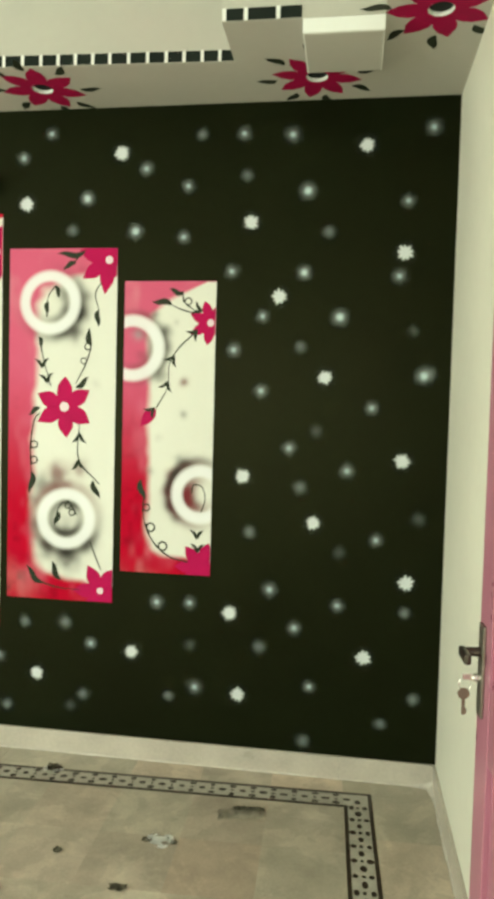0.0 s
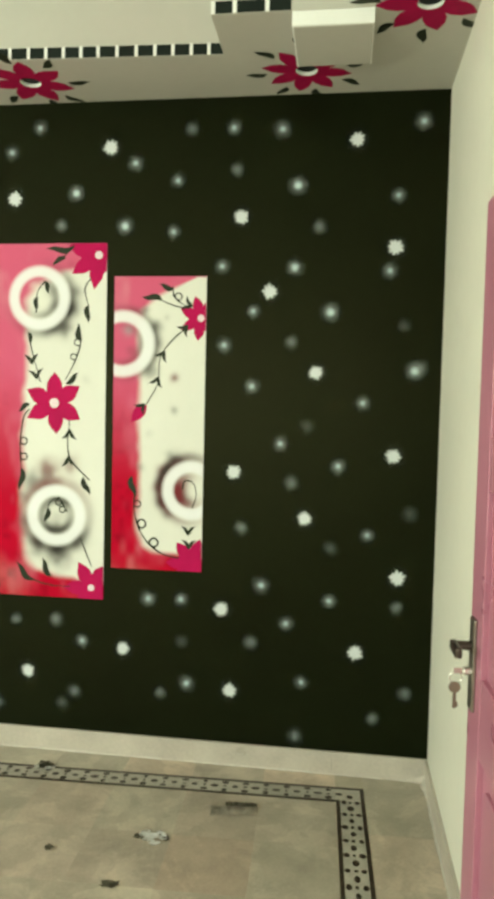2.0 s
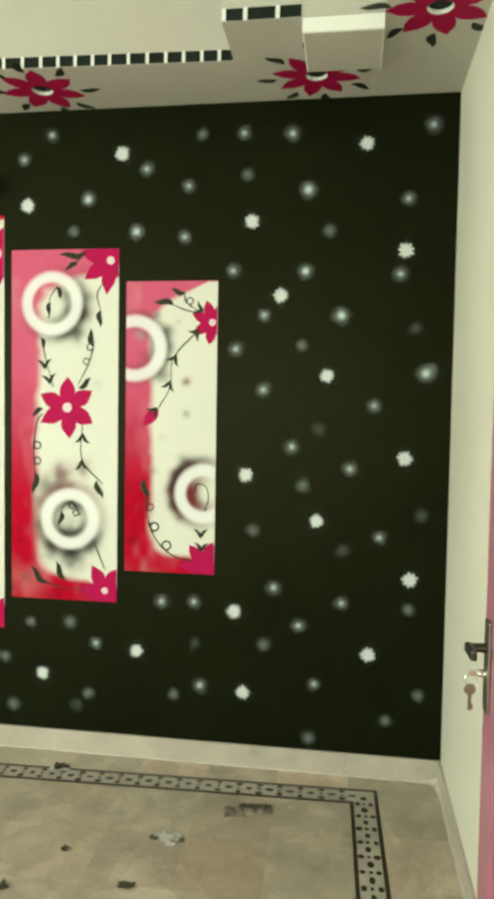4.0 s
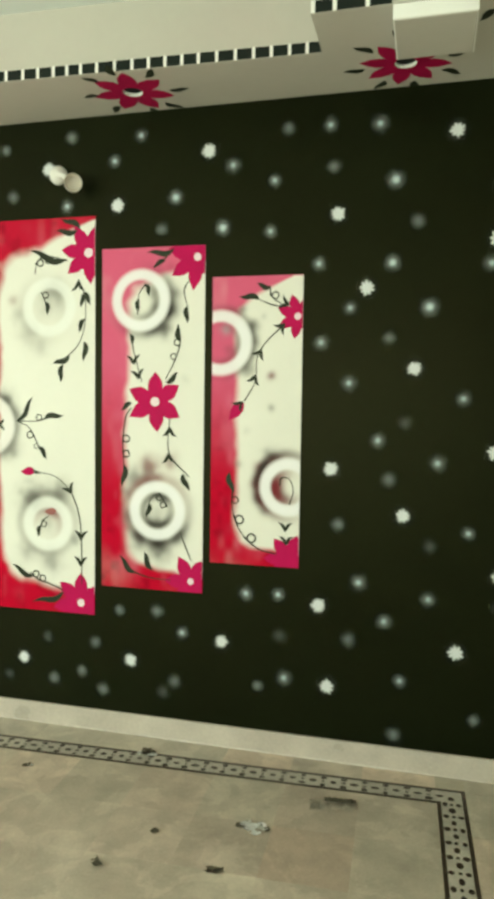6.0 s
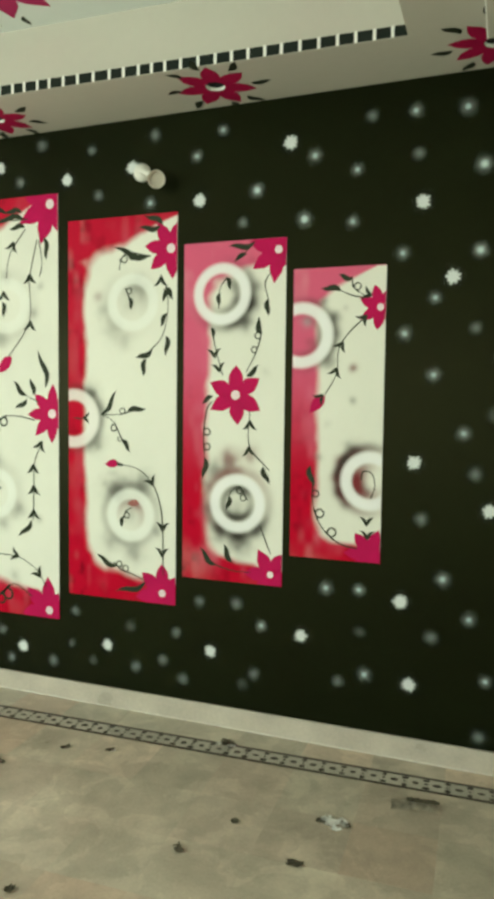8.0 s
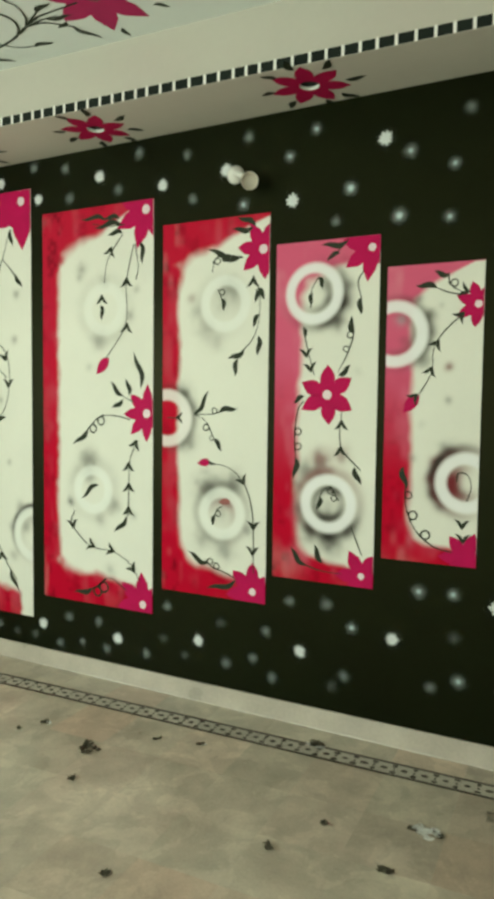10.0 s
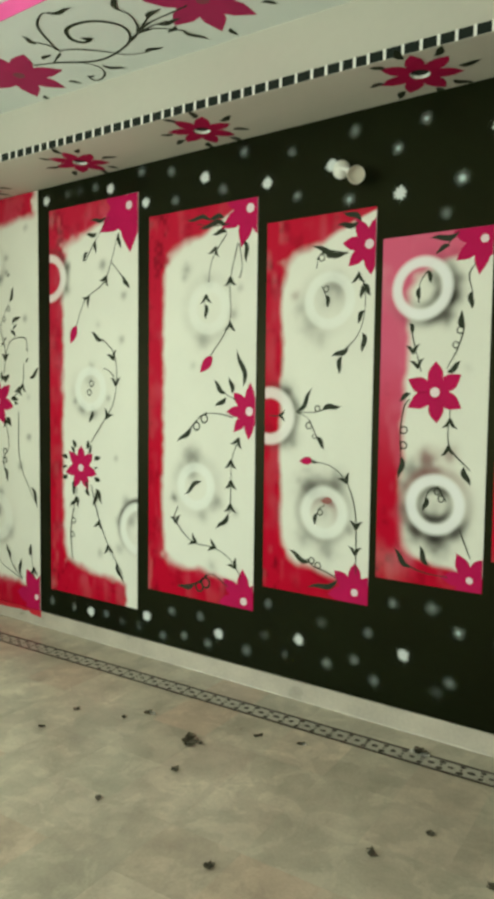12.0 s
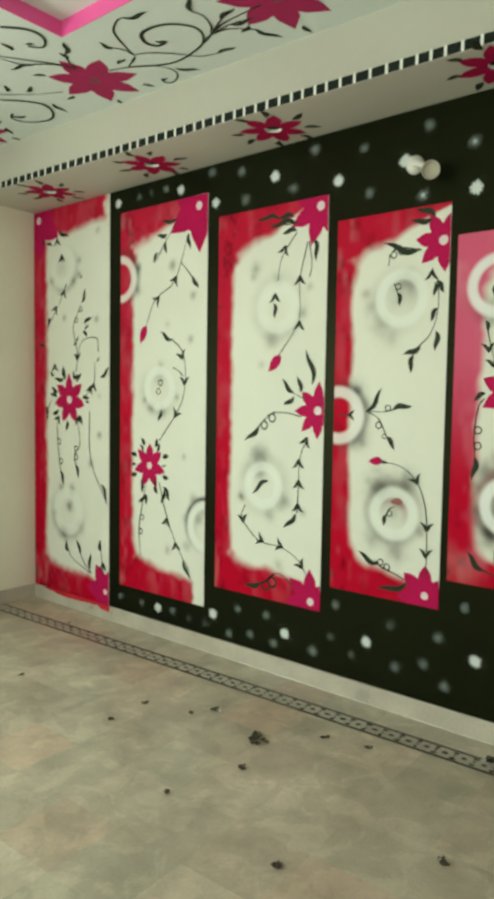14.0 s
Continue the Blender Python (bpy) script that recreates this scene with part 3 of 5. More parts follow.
panel_a_puffs = [(-6.461, 2.675, 0.032, 0.30, "soot"), (-6.670, 2.500, 0.033, 0.40, "soot"), (-6.732, 2.356, 0.038, 0.50, "soot"), (-6.670, 2.397, 0.028, 0.50, "soot"),
    (-6.844, 2.108, 0.029, 0.40, "soot"), (-6.474, 2.075, 0.033, 0.50, "soot"), (-6.443, 1.548, 0.028, 0.20, "soot"), (-6.442, 1.277, 0.033, 0.50, "soot"),
    (-6.532, 1.074, 0.038, 0.50, "soot"), (-6.880, 0.881, 0.040, 0.50, "soot"), (-6.782, 0.752, 0.056, 0.70, "soot"), (-6.848, 0.544, 0.060, 0.50, "soot"),
    (-6.655, 0.609, 0.059, 0.30, "soot"), (-6.965, 0.681, 0.030, 0.40, "soot"), (-6.991, 2.381, 0.039, 0.40, "soot"), (-6.750, 0.883, 0.039, 0.50, "soot"),
    (-6.875, 2.466, 0.077, 0.15, "soot")]
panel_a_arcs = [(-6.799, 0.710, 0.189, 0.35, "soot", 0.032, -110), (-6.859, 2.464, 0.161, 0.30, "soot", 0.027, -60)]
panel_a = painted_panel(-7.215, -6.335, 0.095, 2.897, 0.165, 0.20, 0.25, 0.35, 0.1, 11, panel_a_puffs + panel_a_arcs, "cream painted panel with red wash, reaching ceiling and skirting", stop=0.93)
ring(panel_a, -6.859, 2.464, 0.144, 0.080, "faint_ring", THIN)
ring(panel_a, -6.799, 0.710, 0.169, 0.091, "faint_ring", THIN)
flower(panel_a, -7.152, 2.835, 0.274, 6, -30, 0.10, full=0.62)
flower(panel_a, -6.781, 1.520, 0.198, 7, 90, 0, "petal_outline", HALO, full=0.60)
flower(panel_a, -6.781, 1.520, 0.174, 7, 90, full=0.56)
for turn in range(7):
    c, d = math.cos(turn * 0.898 + 0.95), math.sin(turn * 0.898 + 0.95)
    leaf(panel_a, -6.781 + 0.150 * c, 1.520 + 0.150 * d, -6.781 + 0.235 * c, 1.520 + 0.235 * d, 0.42)
flower(panel_a, -6.371, 0.189, 0.201, 6, 60, 0.10, full=0.62)
leaf(panel_a, -6.907, 2.737, -6.779, 2.672)
node(panel_a, -6.924, 2.663, 0.00, 1.00, 0.060)
leaf(panel_a, -6.990, 2.633, -7.057, 2.661)
node(panel_a, -6.844, 2.290, 0.34, 0.94, 0.060)
node(panel_a, -6.942, 2.182, 0.50, 0.87, 0.060)
vine(panel_a, 0.0054, (-6.811, 2.345), (-6.909, 2.199), (-7.043, 2.051))
leaf(panel_a, -7.002, 2.118, -7.043, 2.047)
node(panel_a, -6.869, 2.542, 0.00, 1.00, 0.060)
leaf(panel_a, -6.639, 2.198, -6.594, 2.297)
vine(panel_a, 0.0054, (-6.648, 2.180), (-6.733, 2.034), (-6.686, 1.861), (-6.701, 1.709))
curl(panel_a, -6.645, 2.142, 0.0170)
curl(panel_a, -6.692, 2.075, 0.0170)
node(panel_a, -6.686, 1.813, 0.00, -1.00, 0.060)
vine(panel_a, 0.0054, (-6.686, 1.823), (-6.624, 1.934), (-6.474, 1.946), (-6.450, 1.871))
leaf(panel_a, -6.609, 2.046, -6.518, 2.096)
leaf(panel_a, -7.078, 1.924, -7.147, 1.926)
leaf(panel_a, -6.450, 1.881, -6.450, 1.849)
node(panel_a, -6.954, 1.762, 0.00, 1.00, 0.060)
leaf(panel_a, -6.845, 1.672, -6.961, 1.673)
leaf(panel_a, -6.845, 1.682, -6.851, 1.769)
leaf(panel_a, -6.733, 1.661, -6.639, 1.689)
leaf(panel_a, -6.717, 1.671, -6.733, 1.728)
leaf(panel_a, -6.928, 1.534, -7.012, 1.564)
vine(panel_a, 0.0054, (-6.608, 1.537), (-6.503, 1.631), (-6.488, 1.780))
node(panel_a, -6.503, 1.622, 0.17, 0.98, 0.060)
leaf(panel_a, -6.429, 1.677, -6.328, 1.749)
leaf(panel_a, -6.593, 1.518, -6.547, 1.500)
node(panel_a, -6.912, 1.386, 0.50, 0.87, 0.060)
node(panel_a, -6.686, 1.383, -0.34, 0.94, 0.060)
vine(panel_a, 0.0054, (-6.929, 1.356), (-6.913, 1.158), (-6.864, 0.903))
leaf(panel_a, -6.896, 1.000, -6.841, 0.895)
curl(panel_a, -6.896, 1.205, 0.0200)
curl(panel_a, -6.886, 1.070, 0.0200)
vine(panel_a, 0.0054, (-6.686, 1.383), (-6.655, 1.211), (-6.718, 1.110), (-6.670, 0.958))
curl(panel_a, -6.708, 1.173, 0.0195)
curl(panel_a, -6.718, 1.105, 0.0195)
leaf(panel_a, -6.702, 1.053, -6.670, 0.958)
vine(panel_a, 0.0054, (-6.547, 1.443), (-6.532, 1.103), (-6.353, 0.807))
leaf(panel_a, -6.418, 0.941, -6.353, 0.807)
leaf(panel_a, -6.961, 1.693, -7.011, 1.729)
leaf(panel_a, -7.029, 1.413, -7.060, 1.473)
leaf(panel_a, -7.040, 1.373, -7.060, 1.413)
vine(panel_a, 0.0054, (-6.995, 1.514), (-7.040, 1.443), (-7.054, 1.373))
node(panel_a, -6.538, 1.603, 0.34, 0.94, 0.060)
leaf(panel_a, -6.701, 1.937, -6.670, 1.965)
leaf(panel_a, -6.723, 1.900, -6.692, 1.928)
leaf(panel_a, -6.655, 2.367, -6.624, 2.387)
leaf(panel_a, -6.875, 2.561, -6.869, 2.503)
leaf(panel_a, -7.074, 2.644, -7.108, 2.687)
leaf(panel_a, -6.578, 1.960, -6.624, 2.009)
leaf(panel_a, -6.593, 2.008, -6.557, 2.043)
leaf(panel_a, -6.458, 1.779, -6.438, 1.816)
vine(panel_a, 0.0054, (-6.815, 0.489), (-6.750, 0.378), (-6.530, 0.296))
leaf(panel_a, -6.799, 0.411, -6.822, 0.498)
leaf(panel_a, -6.655, 0.413, -6.693, 0.516)
vine(panel_a, 0.0054, (-6.686, 0.507), (-6.623, 0.378), (-6.515, 0.298))
leaf(panel_a, -6.536, 0.324, -6.531, 0.441)
vine(panel_a, 0.0054, (-6.425, 0.543), (-6.410, 0.412), (-6.395, 0.319))
leaf(panel_a, -6.425, 0.467, -6.428, 0.552)
node(panel_a, -6.395, 0.376, 0.00, 1.00, 0.060)
panel_b_puffs = [(-6.051, 2.377, 0.038, 0.70, "soot"), (-6.050, 2.231, 0.038, 0.50, "soot"), (-5.727, 2.359, 0.041, 0.50, "soot"), (-5.550, 2.163, 0.032, 0.40, "soot"),
    (-5.569, 1.897, 0.032, 0.40, "soot"), (-5.770, 1.998, 0.033, 0.20, "soot"), (-5.914, 1.482, 0.043, 0.50, "soot"), (-5.979, 1.525, 0.026, 0.40, "soot"),
    (-5.681, 1.545, 0.026, 0.40, "soot"), (-5.813, 1.458, 0.043, 0.50, "soot"), (-5.617, 1.179, 0.025, 0.30, "soot"), (-5.531, 0.918, 0.045, 0.40, "soot"),
    (-5.595, 0.794, 0.040, 0.30, "soot"), (-5.480, 0.800, 0.040, 0.35, "soot"), (-5.585, 0.625, 0.043, 0.30, "soot"), (-5.754, 0.575, 0.035, 0.30, "soot"),
    (-5.840, 1.663, 0.068, 0.30, "soot"), (-5.829, 1.748, 0.034, 0.30, "soot")]
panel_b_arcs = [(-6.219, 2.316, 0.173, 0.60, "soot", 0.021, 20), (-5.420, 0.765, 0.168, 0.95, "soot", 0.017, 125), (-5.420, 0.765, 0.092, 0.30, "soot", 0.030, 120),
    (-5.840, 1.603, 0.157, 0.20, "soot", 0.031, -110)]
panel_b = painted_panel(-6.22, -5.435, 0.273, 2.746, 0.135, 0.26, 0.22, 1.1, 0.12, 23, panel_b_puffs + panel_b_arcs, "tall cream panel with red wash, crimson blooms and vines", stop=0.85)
ring(panel_b, -6.219, 2.316, 0.150, 0.099, "ring", VEIL)
ring(panel_b, -5.840, 1.603, 0.137, 0.082, "faint_ring", FAINT)
ring(panel_b, -5.420, 0.765, 0.157, 0.105, "faint_ring", FAINT)
flower(panel_b, -5.508, 2.683, 0.252, 6, 210, 0.10, full=0.62)
flower(panel_b, -5.928, 1.103, 0.166, 7, 90, 0, "petal_outline", HALO, full=0.62)
flower(panel_b, -5.928, 1.103, 0.142, 7, 90, full=0.58)
for turn in range(8):
    c, d = math.cos(turn * math.pi / 4 + 0.4), math.sin(turn * math.pi / 4 + 0.4)
    leaf(panel_b, -5.928 + 0.135 * c, 1.103 + 0.135 * d, -5.928 + 0.195 * c, 1.103 + 0.195 * d, 0.5)
leaf(panel_b, -5.695, 2.640, -5.839, 2.637)
vine(panel_b, 0.0054, (-5.671, 2.637), (-5.789, 2.514), (-5.885, 2.393))
leaf(panel_b, -5.777, 2.554, -5.875, 2.556)
leaf(panel_b, -5.789, 2.514, -5.788, 2.432)
leaf(panel_b, -5.861, 2.449, -5.905, 2.392)
vine(panel_b, 0.0054, (-5.600, 2.522), (-5.656, 2.367), (-5.725, 2.244), (-5.883, 2.157), (-5.970, 1.992))
leaf(panel_b, -5.589, 2.536, -5.576, 2.435)
vine(panel_b, 0.0054, (-5.656, 2.367), (-5.598, 2.312), (-5.517, 2.216))
leaf(panel_b, -5.551, 2.276, -5.501, 2.196)
node(panel_b, -5.702, 2.274, 0.50, 0.87, 0.060)
node(panel_b, -5.858, 2.163, 0.77, 0.64, 0.060)
bud(panel_b, -5.963, 2.000, -6.021, 1.891)
leaf(panel_b, -5.728, 1.901, -5.831, 1.959)
vine(panel_b, 0.0054, (-5.733, 1.909), (-5.637, 1.826), (-5.607, 1.694), (-5.633, 1.528), (-5.715, 1.410), (-5.836, 1.269))
node(panel_b, -5.641, 1.793, 0.34, -0.94, 0.060)
node(panel_b, -5.616, 1.636, 0.00, -1.00, 0.060)
node(panel_b, -5.691, 1.435, -0.50, -0.87, 0.060)
vine(panel_b, 0.0054, (-5.719, 1.729), (-5.671, 1.711), (-5.630, 1.677))
curl(panel_b, -5.828, 1.637, 0.0190)
curl(panel_b, -5.847, 1.581, 0.0190)
leaf(panel_b, -5.821, 1.467, -5.850, 1.389)
leaf(panel_b, -5.989, 1.191, -6.016, 1.242)
leaf(panel_b, -5.861, 1.198, -5.828, 1.255)
leaf(panel_b, -6.054, 1.101, -6.103, 1.098)
leaf(panel_b, -5.809, 1.111, -5.772, 1.114)
leaf(panel_b, -5.987, 1.014, -6.005, 0.963)
leaf(panel_b, -5.876, 1.023, -5.858, 0.972)
vine(panel_b, 0.0054, (-5.961, 0.972), (-5.986, 0.872), (-6.024, 0.689), (-6.009, 0.501))
leaf(panel_b, -5.973, 0.909, -6.031, 0.849)
leaf(panel_b, -5.973, 0.918, -5.952, 0.843)
curl(panel_b, -6.011, 0.749, 0.0180)
curl(panel_b, -6.011, 0.663, 0.0180)
vine(panel_b, 0.0054, (-5.833, 1.001), (-5.769, 0.807), (-5.669, 0.613), (-5.560, 0.477))
leaf(panel_b, -5.795, 0.978, -5.738, 0.888)
leaf(panel_b, -5.790, 0.961, -5.814, 0.863)
node(panel_b, -5.763, 0.765, 0.17, 0.98, 0.060)
node(panel_b, -5.681, 0.620, -0.17, 0.98, 0.060)
leaf(panel_b, -5.608, 0.537, -5.547, 0.419)
panel_c_puffs = [(-5.063, 2.265, 0.045, 0.45, "soot"), (-4.947, 1.873, 0.060, 0.40, "soot"), (-5.012, 1.732, 0.030, 0.20, "soot"), (-5.021, 1.225, 0.078, 0.55, "soot"),
    (-5.148, 0.979, 0.032, 0.70, "soot"), (-4.841, 0.979, 0.060, 0.45, "soot"), (-4.934, 0.892, 0.046, 0.30, "soot"), (-4.870, 0.622, 0.047, 0.30, "soot"),
    (-4.738, 2.001, 0.036, 0.35, "soot"), (-4.697, 2.134, 0.028, 0.25, "soot"), (-4.907, 2.190, 0.044, 0.25, "soot"), (-5.009, 1.132, 0.062, 0.50, "soot"),
    (-5.082, 2.222, 0.030, 0.30, "soot"), (-4.710, 0.932, 0.029, 0.30, "soot")]
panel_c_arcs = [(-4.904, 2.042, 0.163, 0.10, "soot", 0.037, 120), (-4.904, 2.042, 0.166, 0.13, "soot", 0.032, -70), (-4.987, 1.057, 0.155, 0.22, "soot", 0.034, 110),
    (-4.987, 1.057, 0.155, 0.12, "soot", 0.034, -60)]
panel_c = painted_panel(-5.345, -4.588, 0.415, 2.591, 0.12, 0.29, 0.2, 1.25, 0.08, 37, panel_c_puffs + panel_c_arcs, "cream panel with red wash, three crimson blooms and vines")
ring(panel_c, -4.904, 2.042, 0.140, 0.080, "faint_ring", THIN)
ring(panel_c, -4.987, 1.057, 0.131, 0.075, "faint_ring", FAINT)
flower(panel_c, -4.635, 2.541, 0.188, 7, 100, 0.13, full=0.5)
flower(panel_c, -4.627, 1.483, 0.144, 8, 90)
flower(panel_c, -4.649, 0.456, 0.167, 7, 90, 0.13, full=0.5)
leaf(panel_c, -4.785, 2.472, -4.980, 2.478)
leaf(panel_c, -4.785, 2.436, -4.885, 2.433)
leaf(panel_c, -4.804, 2.511, -4.915, 2.522)
leaf(panel_c, -4.896, 2.510, -5.068, 2.533)
vine(panel_c, 0.0046, (-4.768, 2.477), (-4.877, 2.478), (-4.990, 2.502))
vine(panel_c, 0.0046, (-4.784, 2.429), (-4.882, 2.304), (-4.907, 2.182))
node(panel_c, -4.864, 2.353, 0.34, 0.94, 0.055)
node(panel_c, -4.924, 2.102, 0.00, 1.00, 0.055)
leaf(panel_c, -4.932, 2.066, -4.925, 1.981)
vine(panel_c, 0.0046, (-4.712, 2.370), (-4.760, 2.175), (-4.763, 1.959), (-4.897, 1.774))
node(panel_c, -4.760, 2.183, 0.00, 1.00, 0.055)
node(panel_c, -4.758, 1.944, 0.09, 1.00, 0.055)
leaf(panel_c, -4.674, 2.379, -4.657, 2.261)
vine(panel_c, 0.0046, (-4.703, 2.368), (-4.683, 2.253), (-4.698, 2.184))
bud(panel_c, -4.875, 1.776, -4.962, 1.693)
leaf(panel_c, -4.666, 1.616, -4.711, 1.812)
leaf(panel_c, -4.781, 1.577, -4.866, 1.654)
leaf(panel_c, -4.741, 1.577, -4.762, 1.668)
vine(panel_c, 0.0046, (-4.708, 1.544), (-4.781, 1.573), (-4.837, 1.609))
leaf(panel_c, -4.781, 1.558, -4.857, 1.509)
vine(panel_c, 0.0046, (-4.732, 1.448), (-4.834, 1.468), (-4.938, 1.458), (-5.034, 1.379), (-5.123, 1.305))
leaf(panel_c, -5.020, 1.392, -5.127, 1.303)
curl(panel_c, -4.985, 1.408, 0.0230)
curl(panel_c, -4.924, 1.439, 0.0230)
vine(panel_c, 0.0046, (-4.685, 1.340), (-4.736, 1.227), (-4.741, 1.078), (-4.747, 0.928))
node(panel_c, -4.699, 1.325, 0.34, 0.94, 0.055)
node(panel_c, -4.744, 1.204, 0.00, 1.00, 0.055)
node(panel_c, -4.742, 1.093, 0.00, 1.00, 0.055)
node(panel_c, -4.744, 0.966, 0.00, 1.00, 0.055)
leaf(panel_c, -4.756, 0.927, -4.841, 0.832)
leaf(panel_c, -4.945, 1.087, -5.066, 1.003)
vine(panel_c, 0.0046, (-5.116, 0.934), (-5.135, 0.853), (-5.010, 0.742), (-4.854, 0.725), (-4.740, 0.674), (-4.665, 0.581))
node(panel_c, -5.130, 0.845, 0.17, -0.98, 0.055)
node(panel_c, -4.990, 0.744, 0.94, -0.34, 0.055)
node(panel_c, -4.854, 0.730, 0.97, -0.26, 0.055)
node(panel_c, -4.712, 0.640, 0.64, -0.77, 0.055)
vine(panel_c, 0.0046, (-5.086, 0.475), (-4.965, 0.513), (-4.869, 0.576), (-4.755, 0.520))
curl(panel_c, -4.965, 0.497, 0.0270)
curl(panel_c, -4.916, 0.525, 0.0295)
leaf(panel_c, -4.989, 0.502, -5.123, 0.466)
panel_d_puffs = [(-4.125, 2.105, 0.075, 0.40, "soot"), (-4.353, 2.067, 0.036, 0.35, "wine"), (-4.266, 1.908, 0.076, 0.30, "soot"), (-4.208, 1.844, 0.063, 0.22, "soot"),
    (-4.396, 1.588, 0.058, 0.65, "soot"), (-4.374, 1.343, 0.065, 0.60, "soot"), (-4.338, 1.512, 0.045, 0.40, "soot"), (-4.249, 1.114, 0.091, 0.70, "soot"),
    (-4.106, 1.147, 0.071, 0.60, "soot"), (-4.278, 0.851, 0.066, 0.40, "soot"), (-4.147, 0.809, 0.072, 0.50, "soot"), (-4.026, 0.921, 0.038, 0.40, "soot"),
    (-4.169, 0.989, 0.065, 0.25, "soot"), (-4.167, 2.032, 0.075, 0.20, "soot"), (-4.324, 1.997, 0.051, 0.25, "soot"), (-4.133, 1.043, 0.039, 0.50, "wine")]
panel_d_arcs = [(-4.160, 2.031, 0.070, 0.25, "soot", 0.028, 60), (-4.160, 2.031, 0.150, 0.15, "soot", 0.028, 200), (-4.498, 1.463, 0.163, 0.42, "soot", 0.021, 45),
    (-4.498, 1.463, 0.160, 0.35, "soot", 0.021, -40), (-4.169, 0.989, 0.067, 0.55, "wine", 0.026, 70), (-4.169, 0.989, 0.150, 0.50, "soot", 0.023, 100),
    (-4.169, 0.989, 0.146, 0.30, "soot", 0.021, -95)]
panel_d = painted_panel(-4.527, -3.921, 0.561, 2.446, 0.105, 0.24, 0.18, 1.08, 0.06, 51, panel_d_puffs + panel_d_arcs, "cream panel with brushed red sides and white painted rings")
ring(panel_d, -4.160, 2.031, 0.136, 0.083, "faint_ring", FAINT)
ring(panel_d, -4.498, 1.463, 0.146, 0.087, "ring", VEIL)
ring(panel_d, -4.169, 0.989, 0.128, 0.073, "faint_ring", FAINT)
flower(panel_d, -3.954, 2.278, 0.137, 7, 70)
flower(panel_d, -3.992, 0.614, 0.145, 7, 90, 0.13, full=0.5)
leaf(panel_d, -4.063, 2.252, -4.267, 2.303)
vine(panel_d, 0.0042, (-4.063, 2.245), (-4.154, 2.267), (-4.217, 2.251), (-4.235, 2.190))
curl(panel_d, -4.200, 2.235, 0.0165)
curl(panel_d, -4.160, 2.250, 0.0165)
leaf(panel_d, -3.996, 2.389, -4.099, 2.443)
leaf(panel_d, -4.009, 2.386, -4.126, 2.387)
vine(panel_d, 0.0042, (-4.007, 2.158), (-3.973, 2.077), (-3.972, 1.954), (-4.005, 1.855), (-4.067, 1.794))
node(panel_d, -4.007, 2.133, 0.00, 1.00, 0.050)
leaf(panel_d, -3.984, 2.096, -3.942, 2.037)
leaf(panel_d, -3.989, 2.090, -3.993, 2.026)
leaf(panel_d, -3.972, 1.972, -4.006, 1.909)
leaf(panel_d, -3.978, 1.868, -3.980, 1.771)
leaf(panel_d, -4.051, 1.802, -4.144, 1.761)
leaf(panel_d, -4.085, 1.759, -4.101, 1.672)
vine(panel_d, 0.0042, (-4.202, 2.105), (-4.181, 2.057), (-4.169, 2.001))
curl(panel_d, -4.188, 2.080, 0.0150)
leaf(panel_d, -4.178, 2.057, -4.167, 1.994)
leaf(panel_d, -4.337, 1.486, -4.248, 1.606)
vine(panel_d, 0.0042, (-4.337, 1.486), (-4.236, 1.486), (-4.178, 1.500))
leaf(panel_d, -4.190, 1.495, -4.082, 1.517)
curl(panel_d, -4.217, 1.508, 0.0150)
vine(panel_d, 0.0042, (-4.330, 1.484), (-4.265, 1.449), (-4.206, 1.342))
leaf(panel_d, -4.221, 1.363, -4.172, 1.302)
curl(panel_d, -4.266, 1.411, 0.0165)
curl(panel_d, -4.233, 1.364, 0.0115)
vine(panel_d, 0.0042, (-4.50, 1.466), (-4.46, 1.463), (-4.42, 1.466))
node(panel_d, -4.430, 1.466, -1.00, 0.00, 0.042)
bud(panel_d, -4.235, 1.242, -4.315, 1.238)
vine(panel_d, 0.0042, (-4.242, 1.241), (-4.134, 1.223), (-4.056, 1.163), (-4.013, 1.076), (-3.992, 0.962), (-3.987, 0.705))
node(panel_d, -4.050, 1.156, 0.5, -0.87, 0.050)
node(panel_d, -3.991, 0.936, 0.00, -1.00, 0.050)
node(panel_d, -3.993, 0.810, 0.00, -1.00, 0.050)
leaf(panel_d, -4.247, 1.250, -4.206, 1.233)
leaf(panel_d, -4.120, 1.052, -4.188, 1.046, 0.5, "bud", FADED, 0.03)
vine(panel_d, 0.0042, (-4.162, 1.028), (-4.198, 1.000), (-4.219, 0.927))
curl(panel_d, -4.191, 0.988, 0.0145)
leaf(panel_d, -4.205, 0.980, -4.222, 0.923)
leaf(panel_d, -4.241, 0.729, -4.366, 0.781)
vine(panel_d, 0.0042, (-4.263, 0.747), (-4.219, 0.712), (-4.161, 0.697), (-4.089, 0.671))
curl(panel_d, -4.236, 0.730, 0.0160)
curl(panel_d, -4.197, 0.720, 0.0160)
leaf(panel_d, -4.081, 0.665, -4.255, 0.600)
